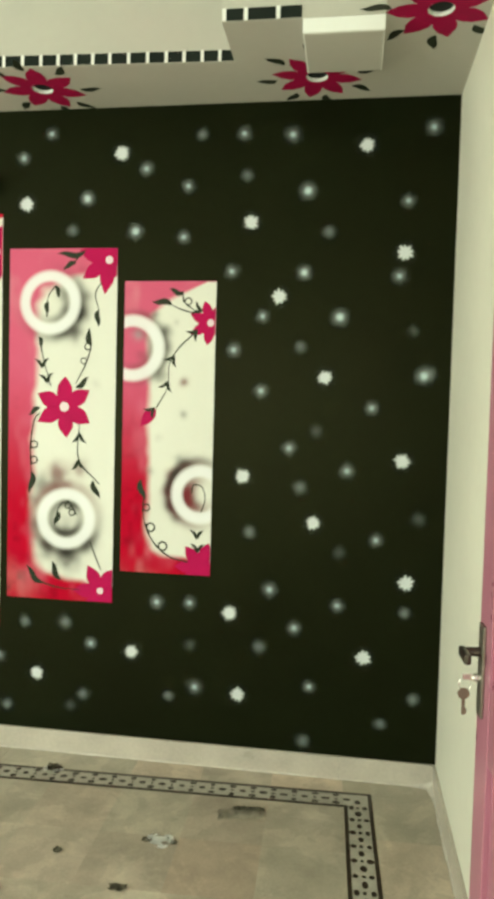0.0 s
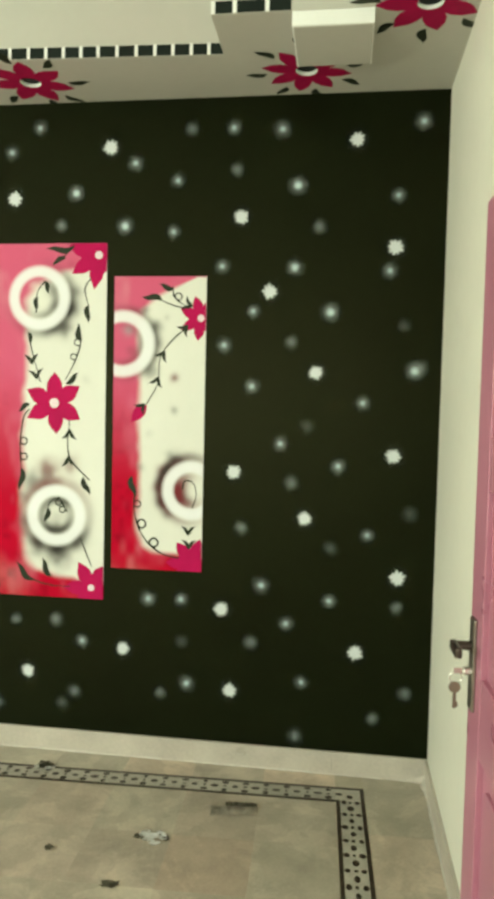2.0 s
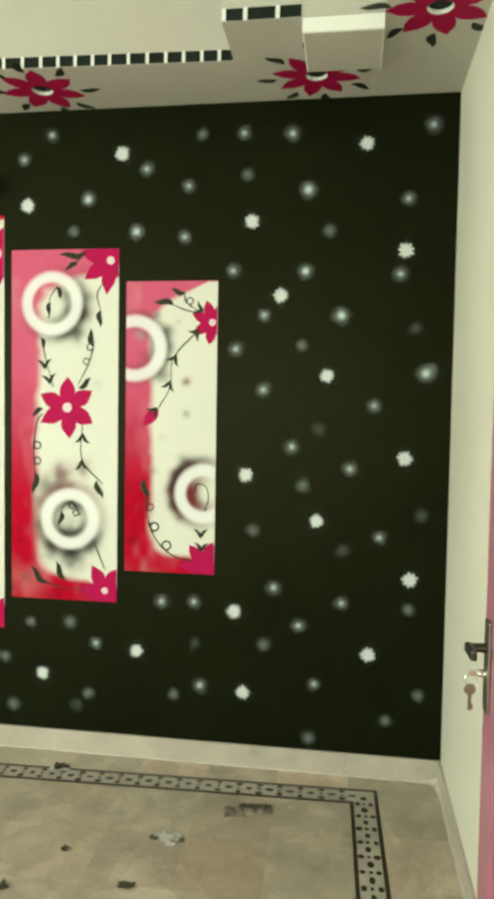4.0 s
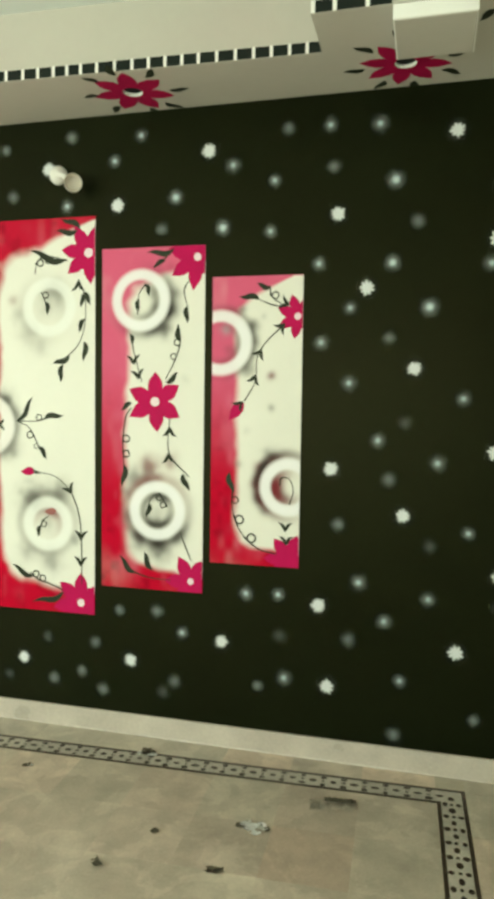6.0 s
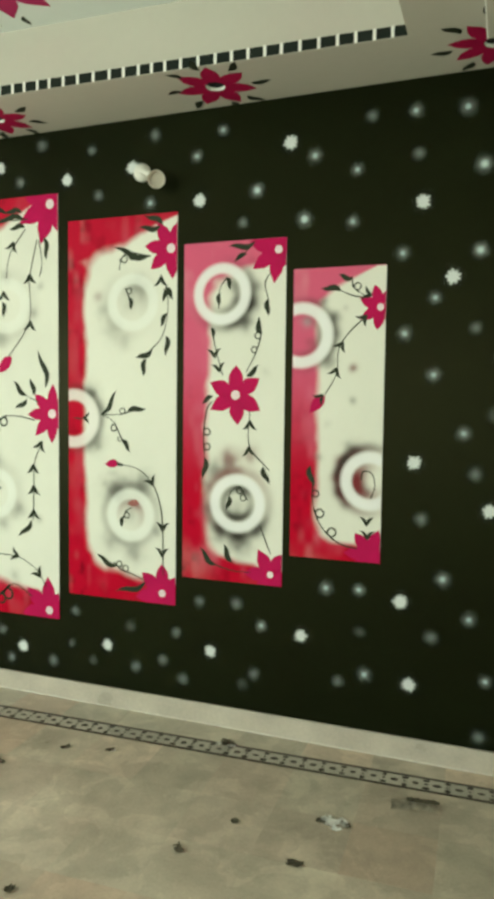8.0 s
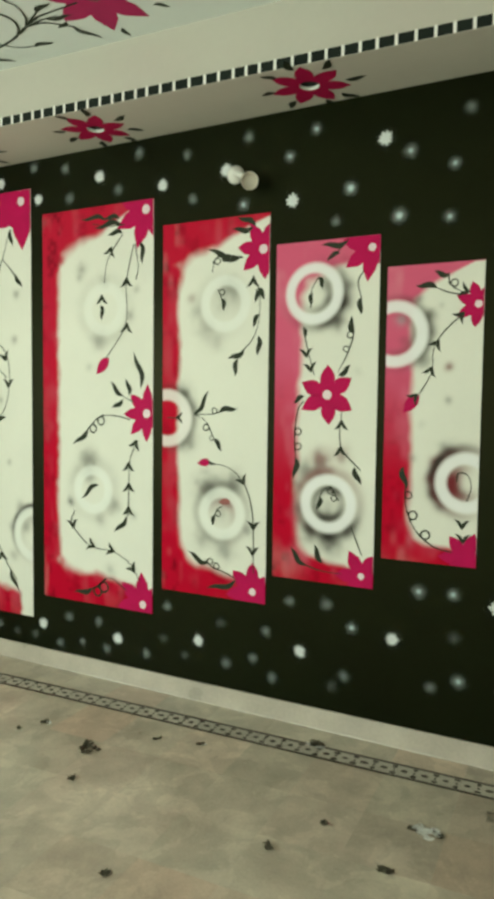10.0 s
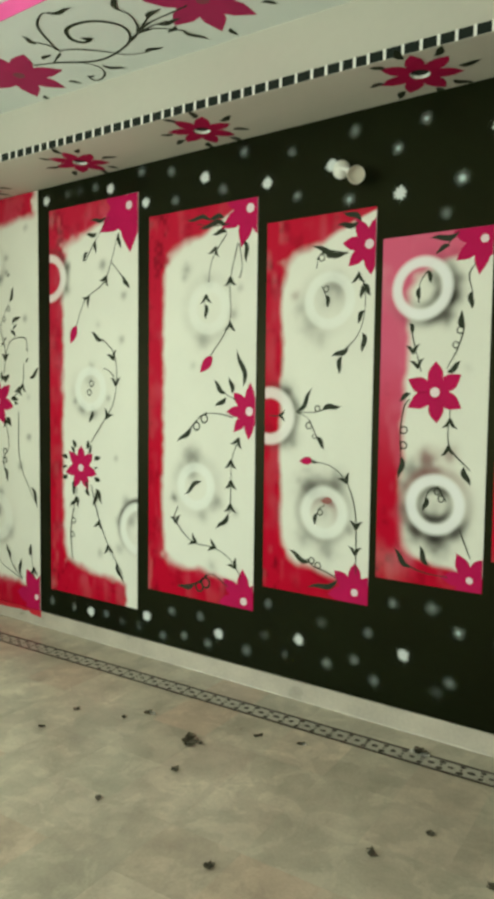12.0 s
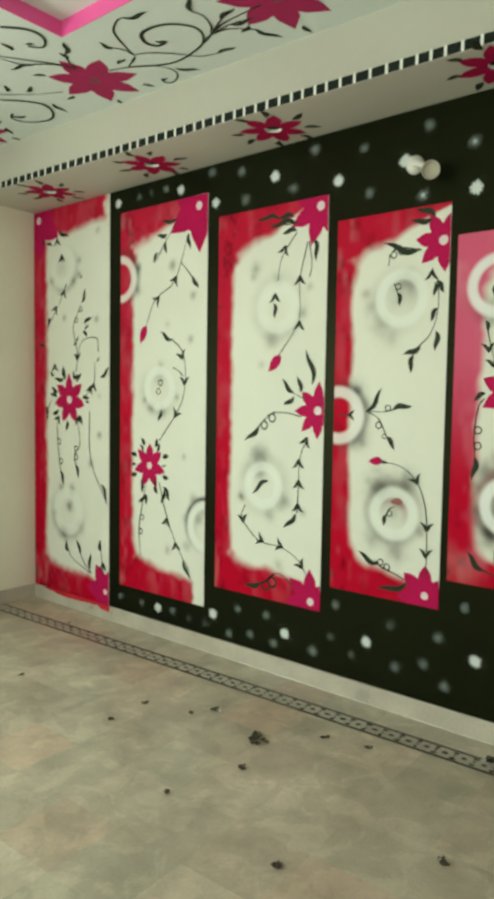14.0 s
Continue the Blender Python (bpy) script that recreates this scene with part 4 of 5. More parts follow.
panel_e_puffs = [(-3.536, 2.005, 0.048, 0.70, "soot"), (-3.576, 1.925, 0.054, 0.80, "soot"), (-3.520, 2.080, 0.037, 0.50, "soot"), (-3.649, 1.286, 0.061, 0.75, "wine"),
    (-3.543, 1.312, 0.050, 0.55, "wine"), (-3.721, 1.232, 0.056, 0.55, "soot"), (-3.693, 0.951, 0.068, 0.70, "soot"), (-3.596, 0.907, 0.079, 0.85, "soot"),
    (-3.502, 0.975, 0.056, 0.75, "soot"), (-3.756, 1.163, 0.039, 0.40, "soot"), (-3.604, 1.070, 0.061, 0.25, "soot"), (-3.730, 1.051, 0.051, 0.55, "soot"),
    (-3.636, 2.089, 0.044, 0.40, "soot"), (-3.612, 2.018, 0.038, 0.40, "soot"), (-3.648, 1.224, 0.067, 0.40, "soot"), (-3.604, 1.019, 0.039, 0.60, "soot"),
    (-3.564, 1.144, 0.039, 0.50, "soot"), (-3.473, 1.691, 0.028, 0.12, "soot"), (-3.545, 2.199, 0.026, 0.20, "wine")]
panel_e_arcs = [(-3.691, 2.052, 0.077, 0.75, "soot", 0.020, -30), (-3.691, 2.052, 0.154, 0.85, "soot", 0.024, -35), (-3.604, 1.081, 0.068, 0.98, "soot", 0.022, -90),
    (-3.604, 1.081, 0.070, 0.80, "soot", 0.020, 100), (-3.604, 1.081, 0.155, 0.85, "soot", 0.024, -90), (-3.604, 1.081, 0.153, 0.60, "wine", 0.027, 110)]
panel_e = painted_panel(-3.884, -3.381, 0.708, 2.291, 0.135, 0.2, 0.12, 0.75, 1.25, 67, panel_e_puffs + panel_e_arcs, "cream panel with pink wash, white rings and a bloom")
ring(panel_e, -3.691, 2.052, 0.139, 0.089)
ring(panel_e, -3.604, 1.081, 0.134, 0.083)
flower(panel_e, -3.618, 1.586, 0.134, 6, 92)
flower(panel_e, -3.418, 2.239, 0.139, 7, 60, 0.13, full=0.5)
flower(panel_e, -3.437, 0.759, 0.120, 6, 60, 0.13, full=0.5)
leaf(panel_e, -3.529, 2.278, -3.662, 2.268)
leaf(panel_e, -3.569, 2.226, -3.632, 2.202)
vine(panel_e, 0.0044, (-3.529, 2.284), (-3.580, 2.232), (-3.629, 2.196))
vine(panel_e, 0.0044, (-3.666, 2.127), (-3.701, 2.074), (-3.706, 1.987))
leaf(panel_e, -3.670, 2.127, -3.648, 2.070)
leaf(panel_e, -3.699, 2.057, -3.706, 1.995)
vine(panel_e, 0.0044, (-3.452, 2.142), (-3.480, 2.090), (-3.462, 2.015))
leaf(panel_e, -3.462, 2.022, -3.463, 1.943)
vine(panel_e, 0.0044, (-3.741, 1.899), (-3.722, 1.811), (-3.684, 1.679))
leaf(panel_e, -3.744, 1.899, -3.728, 1.846)
node(panel_e, -3.725, 1.773, 0.09, -1.00, 0.048)
node(panel_e, -3.702, 1.706, 0.17, -0.98, 0.048)
vine(panel_e, 0.0044, (-3.506, 1.940), (-3.496, 1.865), (-3.521, 1.778), (-3.566, 1.691))
leaf(panel_e, -3.497, 1.862, -3.510, 1.940)
curl(panel_e, -3.516, 1.854, 0.0150)
curl(panel_e, -3.536, 1.798, 0.0140)
leaf(panel_e, -3.566, 1.674, -3.506, 1.724)
leaf(panel_e, -3.731, 1.579, -3.787, 1.544)
vine(panel_e, 0.0044, (-3.735, 1.556), (-3.762, 1.515), (-3.777, 1.399), (-3.772, 1.286), (-3.781, 1.190))
leaf(panel_e, -3.772, 1.292, -3.781, 1.187)
curl(panel_e, -3.749, 1.413, 0.0170)
curl(panel_e, -3.755, 1.338, 0.0165)
vine(panel_e, 0.0044, (-3.546, 1.510), (-3.546, 1.351), (-3.449, 1.244))
node(panel_e, -3.545, 1.455, 0.03, 1.00, 0.048)
node(panel_e, -3.549, 1.334, -0.09, 1.00, 0.048)
leaf(panel_e, -3.478, 1.260, -3.445, 1.178)
vine(panel_e, 0.0044, (-3.658, 1.055), (-3.635, 1.135), (-3.594, 1.160), (-3.563, 1.117))
leaf(panel_e, -3.644, 1.114, -3.658, 1.046)
curl(panel_e, -3.597, 1.137, 0.0145)
curl(panel_e, -3.566, 1.105, 0.0145)
vine(panel_e, 0.0044, (-3.488, 0.982), (-3.464, 0.922), (-3.436, 0.857))
leaf(panel_e, -3.709, 0.779, -3.792, 0.861)
vine(panel_e, 0.0044, (-3.789, 0.859), (-3.721, 0.789), (-3.630, 0.763), (-3.534, 0.760))
leaf(panel_e, -3.624, 0.800, -3.668, 0.887)
panel_f_puffs = [(-3.206, 1.998, 0.026, 0.55, "soot"), (-3.158, 1.929, 0.036, 0.70, "soot"), (-3.151, 1.856, 0.036, 0.55, "soot"), (-3.182, 1.738, 0.041, 0.60, "soot"),
    (-3.068, 1.707, 0.025, 0.75, "wine"), (-3.070, 1.566, 0.022, 0.40, "soot"), (-3.060, 1.345, 0.048, 0.90, "soot"), (-3.110, 1.298, 0.037, 0.90, "wine"),
    (-3.128, 1.223, 0.035, 0.90, "wine"), (-3.121, 1.158, 0.035, 0.70, "soot"), (-3.092, 1.109, 0.032, 0.60, "soot"), (-3.043, 1.223, 0.044, 0.97, "wine"),
    (-3.033, 1.182, 0.032, 0.70, "soot"), (-2.999, 1.165, 0.028, 0.40, "soot"), (-3.216, 1.312, 0.026, 0.35, "soot"), (-3.281, 1.912, 0.037, 0.50, "teal"),
    (-3.107, 1.969, 0.020, 0.20, "soot"), (-3.181, 1.462, 0.023, 0.12, "soot"), (-3.265, 1.821, 0.032, 0.25, "soot"), (-3.012, 1.302, 0.028, 0.30, "soot")]
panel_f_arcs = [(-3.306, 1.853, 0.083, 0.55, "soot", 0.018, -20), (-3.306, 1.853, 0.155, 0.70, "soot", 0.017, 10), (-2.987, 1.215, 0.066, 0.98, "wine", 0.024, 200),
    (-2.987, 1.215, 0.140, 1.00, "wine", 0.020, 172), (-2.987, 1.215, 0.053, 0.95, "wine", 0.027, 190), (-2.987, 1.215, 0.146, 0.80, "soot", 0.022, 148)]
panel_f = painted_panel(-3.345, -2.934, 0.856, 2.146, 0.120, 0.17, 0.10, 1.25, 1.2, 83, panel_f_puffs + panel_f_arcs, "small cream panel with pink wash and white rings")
ring(panel_f, -3.306, 1.853, 0.143, 0.090)
ring(panel_f, -2.987, 1.215, 0.127, 0.074)
flower(panel_f, -2.956, 1.966, 0.096, 7, 105)
flower(panel_f, -2.978, 0.893, 0.112, 7, 75, 0, full=0.55)
leaf(panel_f, -3.128, 2.041, -3.222, 2.057)
vine(panel_f, 0.0044, (-3.128, 2.041), (-3.071, 2.018), (-3.007, 2.007))
leaf(panel_f, -3.078, 2.094, -3.143, 2.114)
vine(panel_f, 0.0044, (-3.083, 2.103), (-3.072, 2.054), (-3.016, 2.012))
curl(panel_f, -3.065, 2.052, 0.0155)
node(panel_f, -3.007, 2.021, 0.94, -0.34, 0.045)
vine(panel_f, 0.0044, (-3.014, 1.932), (-3.095, 1.856), (-3.136, 1.784), (-3.143, 1.683), (-3.193, 1.591))
node(panel_f, -3.023, 1.925, 0.71, 0.71, 0.045)
node(panel_f, -3.122, 1.811, 0.50, 0.87, 0.045)
node(panel_f, -3.146, 1.697, 0.34, 0.94, 0.045)
bud(panel_f, -3.193, 1.586, -3.263, 1.509)
node(panel_f, -3.210, 1.582, 0.71, 0.71, 0.045)
leaf(panel_f, -3.255, 1.273, -3.235, 1.176)
vine(panel_f, 0.0044, (-3.242, 1.190), (-3.240, 1.105), (-3.200, 1.004), (-3.121, 0.934), (-3.035, 0.913))
curl(panel_f, -3.224, 1.150, 0.0160)
curl(panel_f, -3.196, 1.061, 0.0195)
curl(panel_f, -3.146, 0.986, 0.0200)
vine(panel_f, 0.0044, (-3.024, 1.219), (-3.016, 1.256), (-2.978, 1.249), (-2.963, 1.195), (-2.980, 1.138))
node(panel_f, -2.996, 1.031, 0.00, -1.00, 0.045)
node(panel_f, -2.992, 0.970, 0.00, -1.00, 0.045)


# ---- airbrushed dots and white stars on the black wall ----
def dot_mesh():
    me, bm = bpy.data.meshes.new("dot"), bmesh.new()
    layer = bm.verts.layers.float.new("cover")
    rows, steps, mid = [], 18, bm.verts.new((0, 0, 0))
    mid[layer] = 1.0
    for r in (0.12, 0.24, 0.36, 0.48, 0.62, 0.78, 1.0):
        row = []
        for k in range(steps):
            w = bm.verts.new((r * math.cos(2 * math.pi * k / steps), 0, r * math.sin(2 * math.pi * k / steps)))
            w[layer] = max(0.0, 0.54 * math.exp(-13 * r * r) + 0.36 * math.exp(-4.2 * r * r) - 0.0055)
            row.append(w)
        rows.append(row)
    for k in range(steps):
        bm.faces.new((mid, rows[0][k], rows[0][(k + 1) % steps]))
        for a, b in zip(rows, rows[1:]):
            bm.faces.new((a[k], b[k], b[(k + 1) % steps], a[(k + 1) % steps]))
    bm.to_mesh(me)
    bm.free()
    return me


def star_mesh(petals, seed):
    me, bm, g = bpy.data.meshes.new("star"), bmesh.new(), random.Random(seed)
    mid, rim = bm.verts.new((0, 0, 0)), []
    for k in range(petals):
        a = 2 * math.pi * k / petals + g.uniform(-0.08, 0.08)
        w = math.pi / petals
        tip = g.uniform(0.88, 1.06)
        for off, r in ((-1, 0.56), (-0.55, 0.82 * tip), (0, tip), (0.55, 0.82 * tip)):
            rim.append(bm.verts.new((r * math.cos(a + off * w), 0, r * math.sin(a + off * w))))
    for i in range(len(rim)):
        bm.faces.new((mid, rim[i], rim[(i + 1) % len(rim)]))
    bm.to_mesh(me)
    bm.free()
    me.materials.append(STAR)
    return me


DOTS = []
for strength in (0.14, 0.34, 0.62, 0.95):
    me = dot_mesh()
    me.materials.append(soft_paint("airbrushed_white", (0.56, 0.66, 0.65), strength))
    DOTS.append(me)
STARS = [star_mesh(10, 1), star_mesh(11, 2), star_mesh(9, 3)]
rng = random.Random(11)


def on_wall(name, me, u, v, r, proud):
    ob = new(name, me)
    ob.location, ob.scale = (u, Y1 - proud, v), (r, 1, r)
    ob.rotation_euler = (0, rng.uniform(0, 6.28), 0)
    ob.parent = wall_north


def dots(row):
    for u, v, k in row:
        r = (0.052, 0.050, 0.049, 0.051)[k] * rng.uniform(0.9, 1.12)
        on_wall("dot", DOTS[k], u, v, r, 0.0012 + 0.0003 * rng.random())


def stars(row):
    for u, v in row:
        on_wall("dot", DOTS[1], u, v, 0.060, 0.0010)
        on_wall("star", rng.choice(STARS), u, v, 0.0345 * rng.uniform(0.94, 1.06), 0.0022)


stars([(-3.370, 2.701), (-2.309, 2.707), (-3.809, 2.488), (-2.790, 2.396), (-2.139, 2.263), (-2.660, 2.080),
      (-2.455, 1.739), (-2.120, 1.392), (-2.799, 1.303), (-2.487, 1.112), (-2.087, 0.874), (-2.843, 0.696),
      (-2.254, 0.540), (-3.286, 0.491), (-3.735, 0.359), (-2.798, 0.335), (-4.534, 2.650), (-4.161, 2.673),
      (-4.301, 0.317), (-4.817, 0.244), (-4.940, 2.747), (-5.664, 2.801), (-5.377, 2.677), (-5.358, 0.246)])
stars([(-5.841, 0.186), (-6.248, 2.815)])
dots([(-3.694, 2.794, 2), (-3.824, 2.690, 2), (-3.525, 2.508, 3), (-3.258, 2.632, 2), (-3.011, 2.771, 1), (-2.829, 2.770, 2),
      (-2.621, 2.759, 2), (-2.040, 2.773, 2), (-3.069, 2.554, 2), (-2.812, 2.594, 1), (-2.551, 2.524, 3), (-2.133, 2.476, 2),
      (-3.592, 2.369, 1), (-3.302, 2.363, 3), (-3.085, 2.336, 2), (-2.457, 2.351, 1), (-2.869, 2.188, 2), (-2.556, 2.182, 3),
      (-2.159, 2.166, 2), (-2.730, 1.997, 2), (-2.400, 1.994, 3), (-2.092, 1.939, 0), (-2.853, 1.851, 2), (-2.564, 1.867, 1)])
dots([(-2.044, 1.751, 3), (-2.024, 1.763, 1), (-2.729, 1.676, 2), (-2.254, 1.613, 2), (-2.487, 1.509, 0), (-2.600, 1.432, 2),
      (-2.350, 1.342, 2), (-2.549, 1.265, 1), (-2.763, 1.061, 1), (-2.218, 1.051, 2), (-2.373, 0.988, 0), (-2.045, 1.150, 0),
      (-2.668, 0.811, 2), (-2.373, 0.759, 2), (-2.088, 0.746, 1), (-2.556, 0.649, 2), (-2.709, 0.555, 1), (-3.173, 0.724, 2),
      (-3.024, 0.730, 2), (-3.793, 0.596, 1), (-3.602, 0.606, 1), (-3.478, 0.514, 2), (-3.017, 0.542, 0), (-3.512, 0.278, 1)])
dots([(-2.992, 0.352, 2), (-3.112, 0.303, 1), (-2.483, 0.394, 2), (-2.039, 0.375, 1), (-2.174, 0.256, 1), (-2.504, 0.152, 1),
      (-4.389, 2.779, 1), (-4.042, 2.812, 1), (-4.681, 2.834, 1), (-4.352, 2.557, 1), (-4.066, 2.498, 2), (-4.493, 0.470, 1),
      (-4.170, 0.432, 0), (-3.917, 0.427, 1), (-4.515, 0.297, 0), (-4.385, 0.226, 0), (-4.627, 0.191, 1), (-4.138, 0.229, 1),
      (-3.988, 0.281, 1), (-3.879, 0.201, 1), (-5.180, 2.820, 1), (-5.408, 2.858, 1), (-4.816, 2.663, 1), (-5.150, 2.656, 1)])
dots([(-5.162, 0.313, 1), (-4.951, 0.318, 1), (-5.997, 0.186, 1), (-5.705, 0.194, 1), (-5.563, 0.172, 0), (-5.422, 0.172, 0),
      (-5.228, 0.152, 1), (-5.067, 0.185, 1), (-4.893, 0.174, 1), (-6.044, 2.828, 0), (-5.931, 2.830, 0), (-5.795, 2.831, 1),
      (-6.215, 0.190, 1), (-3.570, 0.221, 0)])

# ---- vines and blooms on the upper ceiling ----
over = Board(ceiling, flat_ceiling(CEIL), None, 0.0006)
DUSTY = material("dusty_crimson_paint", (0.34, 0.018, 0.095), 0.6, vary=0.15, scale=14, spec=0.08)
DARKEYE = material("dark_red_paint", (0.16, 0.012, 0.035), 0.5, vary=0.2, scale=30)
for u, v, turn in ((-5.571, 2.275, 20), (-4.375, 2.262, 8), (-6.75, 2.24, 35), (-3.15, 2.33, 10)):
    flower(over, u, v, 0.232, 7, turn, 0.13, "bloom", DUSTY, DARKEYE)
    for k in range(6):
        a = radians(turn + 30 + 60 * k)
        leaf(over, u + 0.24 * math.cos(a), v + 0.24 * math.sin(a), u + 0.315 * math.cos(a), v + 0.315 * math.sin(a), 0.36)
vine(over, 0.014, (-5.313, 2.284), (-5.114, 2.386), (-4.917, 2.362), (-4.823, 2.302), (-4.795, 2.218), (-4.855, 2.135), (-4.945, 2.100), (-5.026, 2.111), (-5.067, 2.176), (-5.045, 2.227), (-4.990, 2.230))
leaf(over, -5.024, 2.190, -4.973, 2.231, 0.34)
vine(over, 0.010, (-5.421, 2.246), (-5.313, 2.284))
vine(over, 0.010, (-5.303, 2.276), (-5.212, 2.236))
vine(over, 0.008, (-5.203, 2.229), (-5.163, 2.121), (-5.106, 2.017), (-5.017, 1.965), (-4.970, 1.973))
leaf(over, -4.987, 1.972, -4.862, 2.001, 0.34)
vine(over, 0.007, (-5.190, 2.218), (-5.115, 2.255), (-5.026, 2.339), (-4.956, 2.422), (-4.858, 2.456))
leaf(over, -4.876, 2.456, -4.762, 2.462, 0.34)
vine(over, 0.007, (-5.199, 2.211), (-5.201, 2.153), (-5.233, 2.094))
leaf(over, -5.235, 2.119, -5.233, 2.033, 0.34)
vine(over, 0.008, (-5.313, 2.284), (-5.203, 2.354), (-5.162, 2.432), (-5.188, 2.498), (-5.258, 2.534), (-5.291, 2.516), (-5.281, 2.474))
leaf(over, -5.249, 2.484, -5.295, 2.472, 0.34)
leaf(over, -5.137, 2.428, -5.053, 2.524, 0.34)
vine(over, 0.012, (-4.859, 2.340), (-4.769, 2.300))
vine(over, 0.009, (-4.755, 2.293), (-4.671, 2.268), (-4.567, 2.262), (-4.454, 2.257))
vine(over, 0.008, (-4.765, 2.297), (-4.665, 2.243), (-4.597, 2.221))
leaf(over, -4.662, 2.239, -4.555, 2.210, 0.34)
vine(over, 0.008, (-4.776, 2.308), (-4.676, 2.293), (-4.600, 2.300))
leaf(over, -4.660, 2.294, -4.534, 2.317, 0.34)
vine(over, 0.008, (-4.780, 2.305), (-4.682, 2.319), (-4.589, 2.404))
leaf(over, -4.593, 2.389, -4.541, 2.530, 0.34)
vine(over, 0.008, (-4.773, 2.297), (-4.730, 2.251), (-4.701, 2.173), (-4.715, 2.117))
leaf(over, -4.715, 2.128, -4.644, 2.022, 0.34)
vine(over, 0.013, (-5.474, 1.678), (-5.407, 1.750), (-5.390, 1.813), (-5.417, 1.870), (-5.478, 1.902), (-5.510, 1.877), (-5.526, 1.851))
leaf(over, -5.491, 1.864, -5.520, 1.828, 0.34)
leaf(over, -5.621, 1.832, -5.599, 1.753, 0.34)
vine(over, 0.008, (-5.543, 2.135), (-5.569, 2.046), (-5.645, 1.934), (-5.720, 1.825))
vine(over, 0.008, (-5.538, 2.131), (-5.592, 2.028), (-5.704, 1.940), (-5.741, 1.838))
leaf(over, -5.674, 1.979, -5.814, 1.932, 0.34)
vine(over, 0.007, (-5.538, 2.131), (-5.494, 2.052), (-5.434, 1.992))
leaf(over, -5.455, 2.010, -5.358, 1.928, 0.34)
vine(over, 0.013, (-6.175, 2.097), (-6.087, 2.185), (-6.037, 2.280), (-6.082, 2.375), (-6.185, 2.431), (-6.299, 2.398), (-6.352, 2.335), (-6.347, 2.275), (-6.289, 2.246))
leaf(over, -6.257, 2.312, -6.345, 2.266, 0.34)
leaf(over, -5.981, 2.305, -6.020, 2.433, 0.34)
vine(over, 0.005, (-6.114, 2.061), (-5.958, 2.173), (-5.810, 2.251))
leaf(over, -6.052, 2.064, -5.986, 2.011, 0.34)
leaf(over, -5.970, 2.128, -5.884, 2.107, 0.34)
leaf(over, -6.509, 2.336, -6.571, 2.429, 0.34)


# red paint that ran over the top of the skirting
bm, steps = bmesh.new(), 60
rows = []
for k in range(steps + 1):
    x = X0 + 0.16 + (0.742 * k) / steps
    drop = 0.012 + 0.020 * k / steps + 0.010 * math.sin(9 * x) + 0.008 * noise.noise((x * 17, 0, 0)) + (0.012 if k > 50 else 0)
    rows.append([bm.verts.new((x, Y1 - 0.0135, z)) for z in (BASE - max(0.003, drop), BASE + 0.001)] + [bm.verts.new((x, Y1 - 0.004, BASE + 0.0015))])
for a, b in zip(rows, rows[1:]):
    bm.faces.new((a[0], b[0], b[1], a[1]))
    bm.faces.new((a[1], b[1], b[2], a[2]))
RUN = material("red_paint_run", (0.50, 0.006, 0.03), 0.5, vary=0.25, scale=14)
part("paint_run", bm, RUN, panel_a.ob, "uneven red paint over the skirting")

# ---- recessed lights in painted blooms on the soffit ----
def bloom_ring(board, u, v, r, petals, turn):
    """A painted bloom left open in its middle, where the lamp sits."""
    bm, w, rows = bmesh.new(), 2 * math.pi / petals, []
    for k in range(petals):
        for off, rad in ((-0.5, 0.50), (-0.42, 0.64), (-0.25, 0.82), (0, 1.04), (0.25, 0.82), (0.42, 0.64)):
            a = radians(turn) + (k + off) * w
            rows.append([bm.verts.new((u + q * math.cos(a), v + q * math.sin(a), 0)) for q in (0.0434, rad * r)])
    for i in range(len(rows)):
        (a, b), (c, d) = rows[i], rows[(i + 1) % len(rows)]
        bm.faces.new((a, b, d, c))
    return board.coat("bloom", bm, SHADED_CRIMSON)


def soffit_bloom(u, v, turn):
    t = thing("recessed_light", (u, v, SOFFIT), "unlit round recessed light in a crimson painted bloom on the soffit", "ceiling light", "recessed lights")
    b = Board(t, flat_ceiling(SOFFIT), None, 0.0008)
    g = random.Random(int(abs(u) * 100))
    bloom_ring(b, u, v, 0.172, 8 if g.random() < 0.5 else 7, turn)
    for k in range(8):
        a = radians(turn + 22.5 + 45 * k) + g.uniform(-0.12, 0.12)
        r0, r1 = 0.158, 0.255 * g.uniform(0.9, 1.05)
        leaf(b, u + r0 * math.cos(a), v + r0 * math.sin(a), u + r1 * math.cos(a), v + r1 * math.sin(a), 0.46)
    m = Matrix.Translation((u, v, SOFFIT + 0.0005)) @ Matrix.Rotation(math.pi, 4, "X")
    bm = lathe([(0.0426, -0.013), (0.0426, 0.0), (0.0412, 0.0), (0.0410, -0.013)], m, 32)
    bmesh.ops.delete(bm, geom=[f for f in bm.faces if len(f.verts) > 4], context="FACES_ONLY")
    part("rim", bm, DENTIL, t, "thin white rim inside the opening")
    part("socket", lathe([(0.0424, -0.0140), (0.0405, -0.0300)], m, 32), DARK, t, "dark empty lamp opening")


for u, v, turn in BLOOMS:
    soffit_bloom(u, v, turn)

# ---- wall lamp holder without a bulb ----
lamp = thing("wall_lamp_holder", (-4.09, Y1, 2.64), "white plastic lamp holder without bulb on the black wall", "lamp holder")
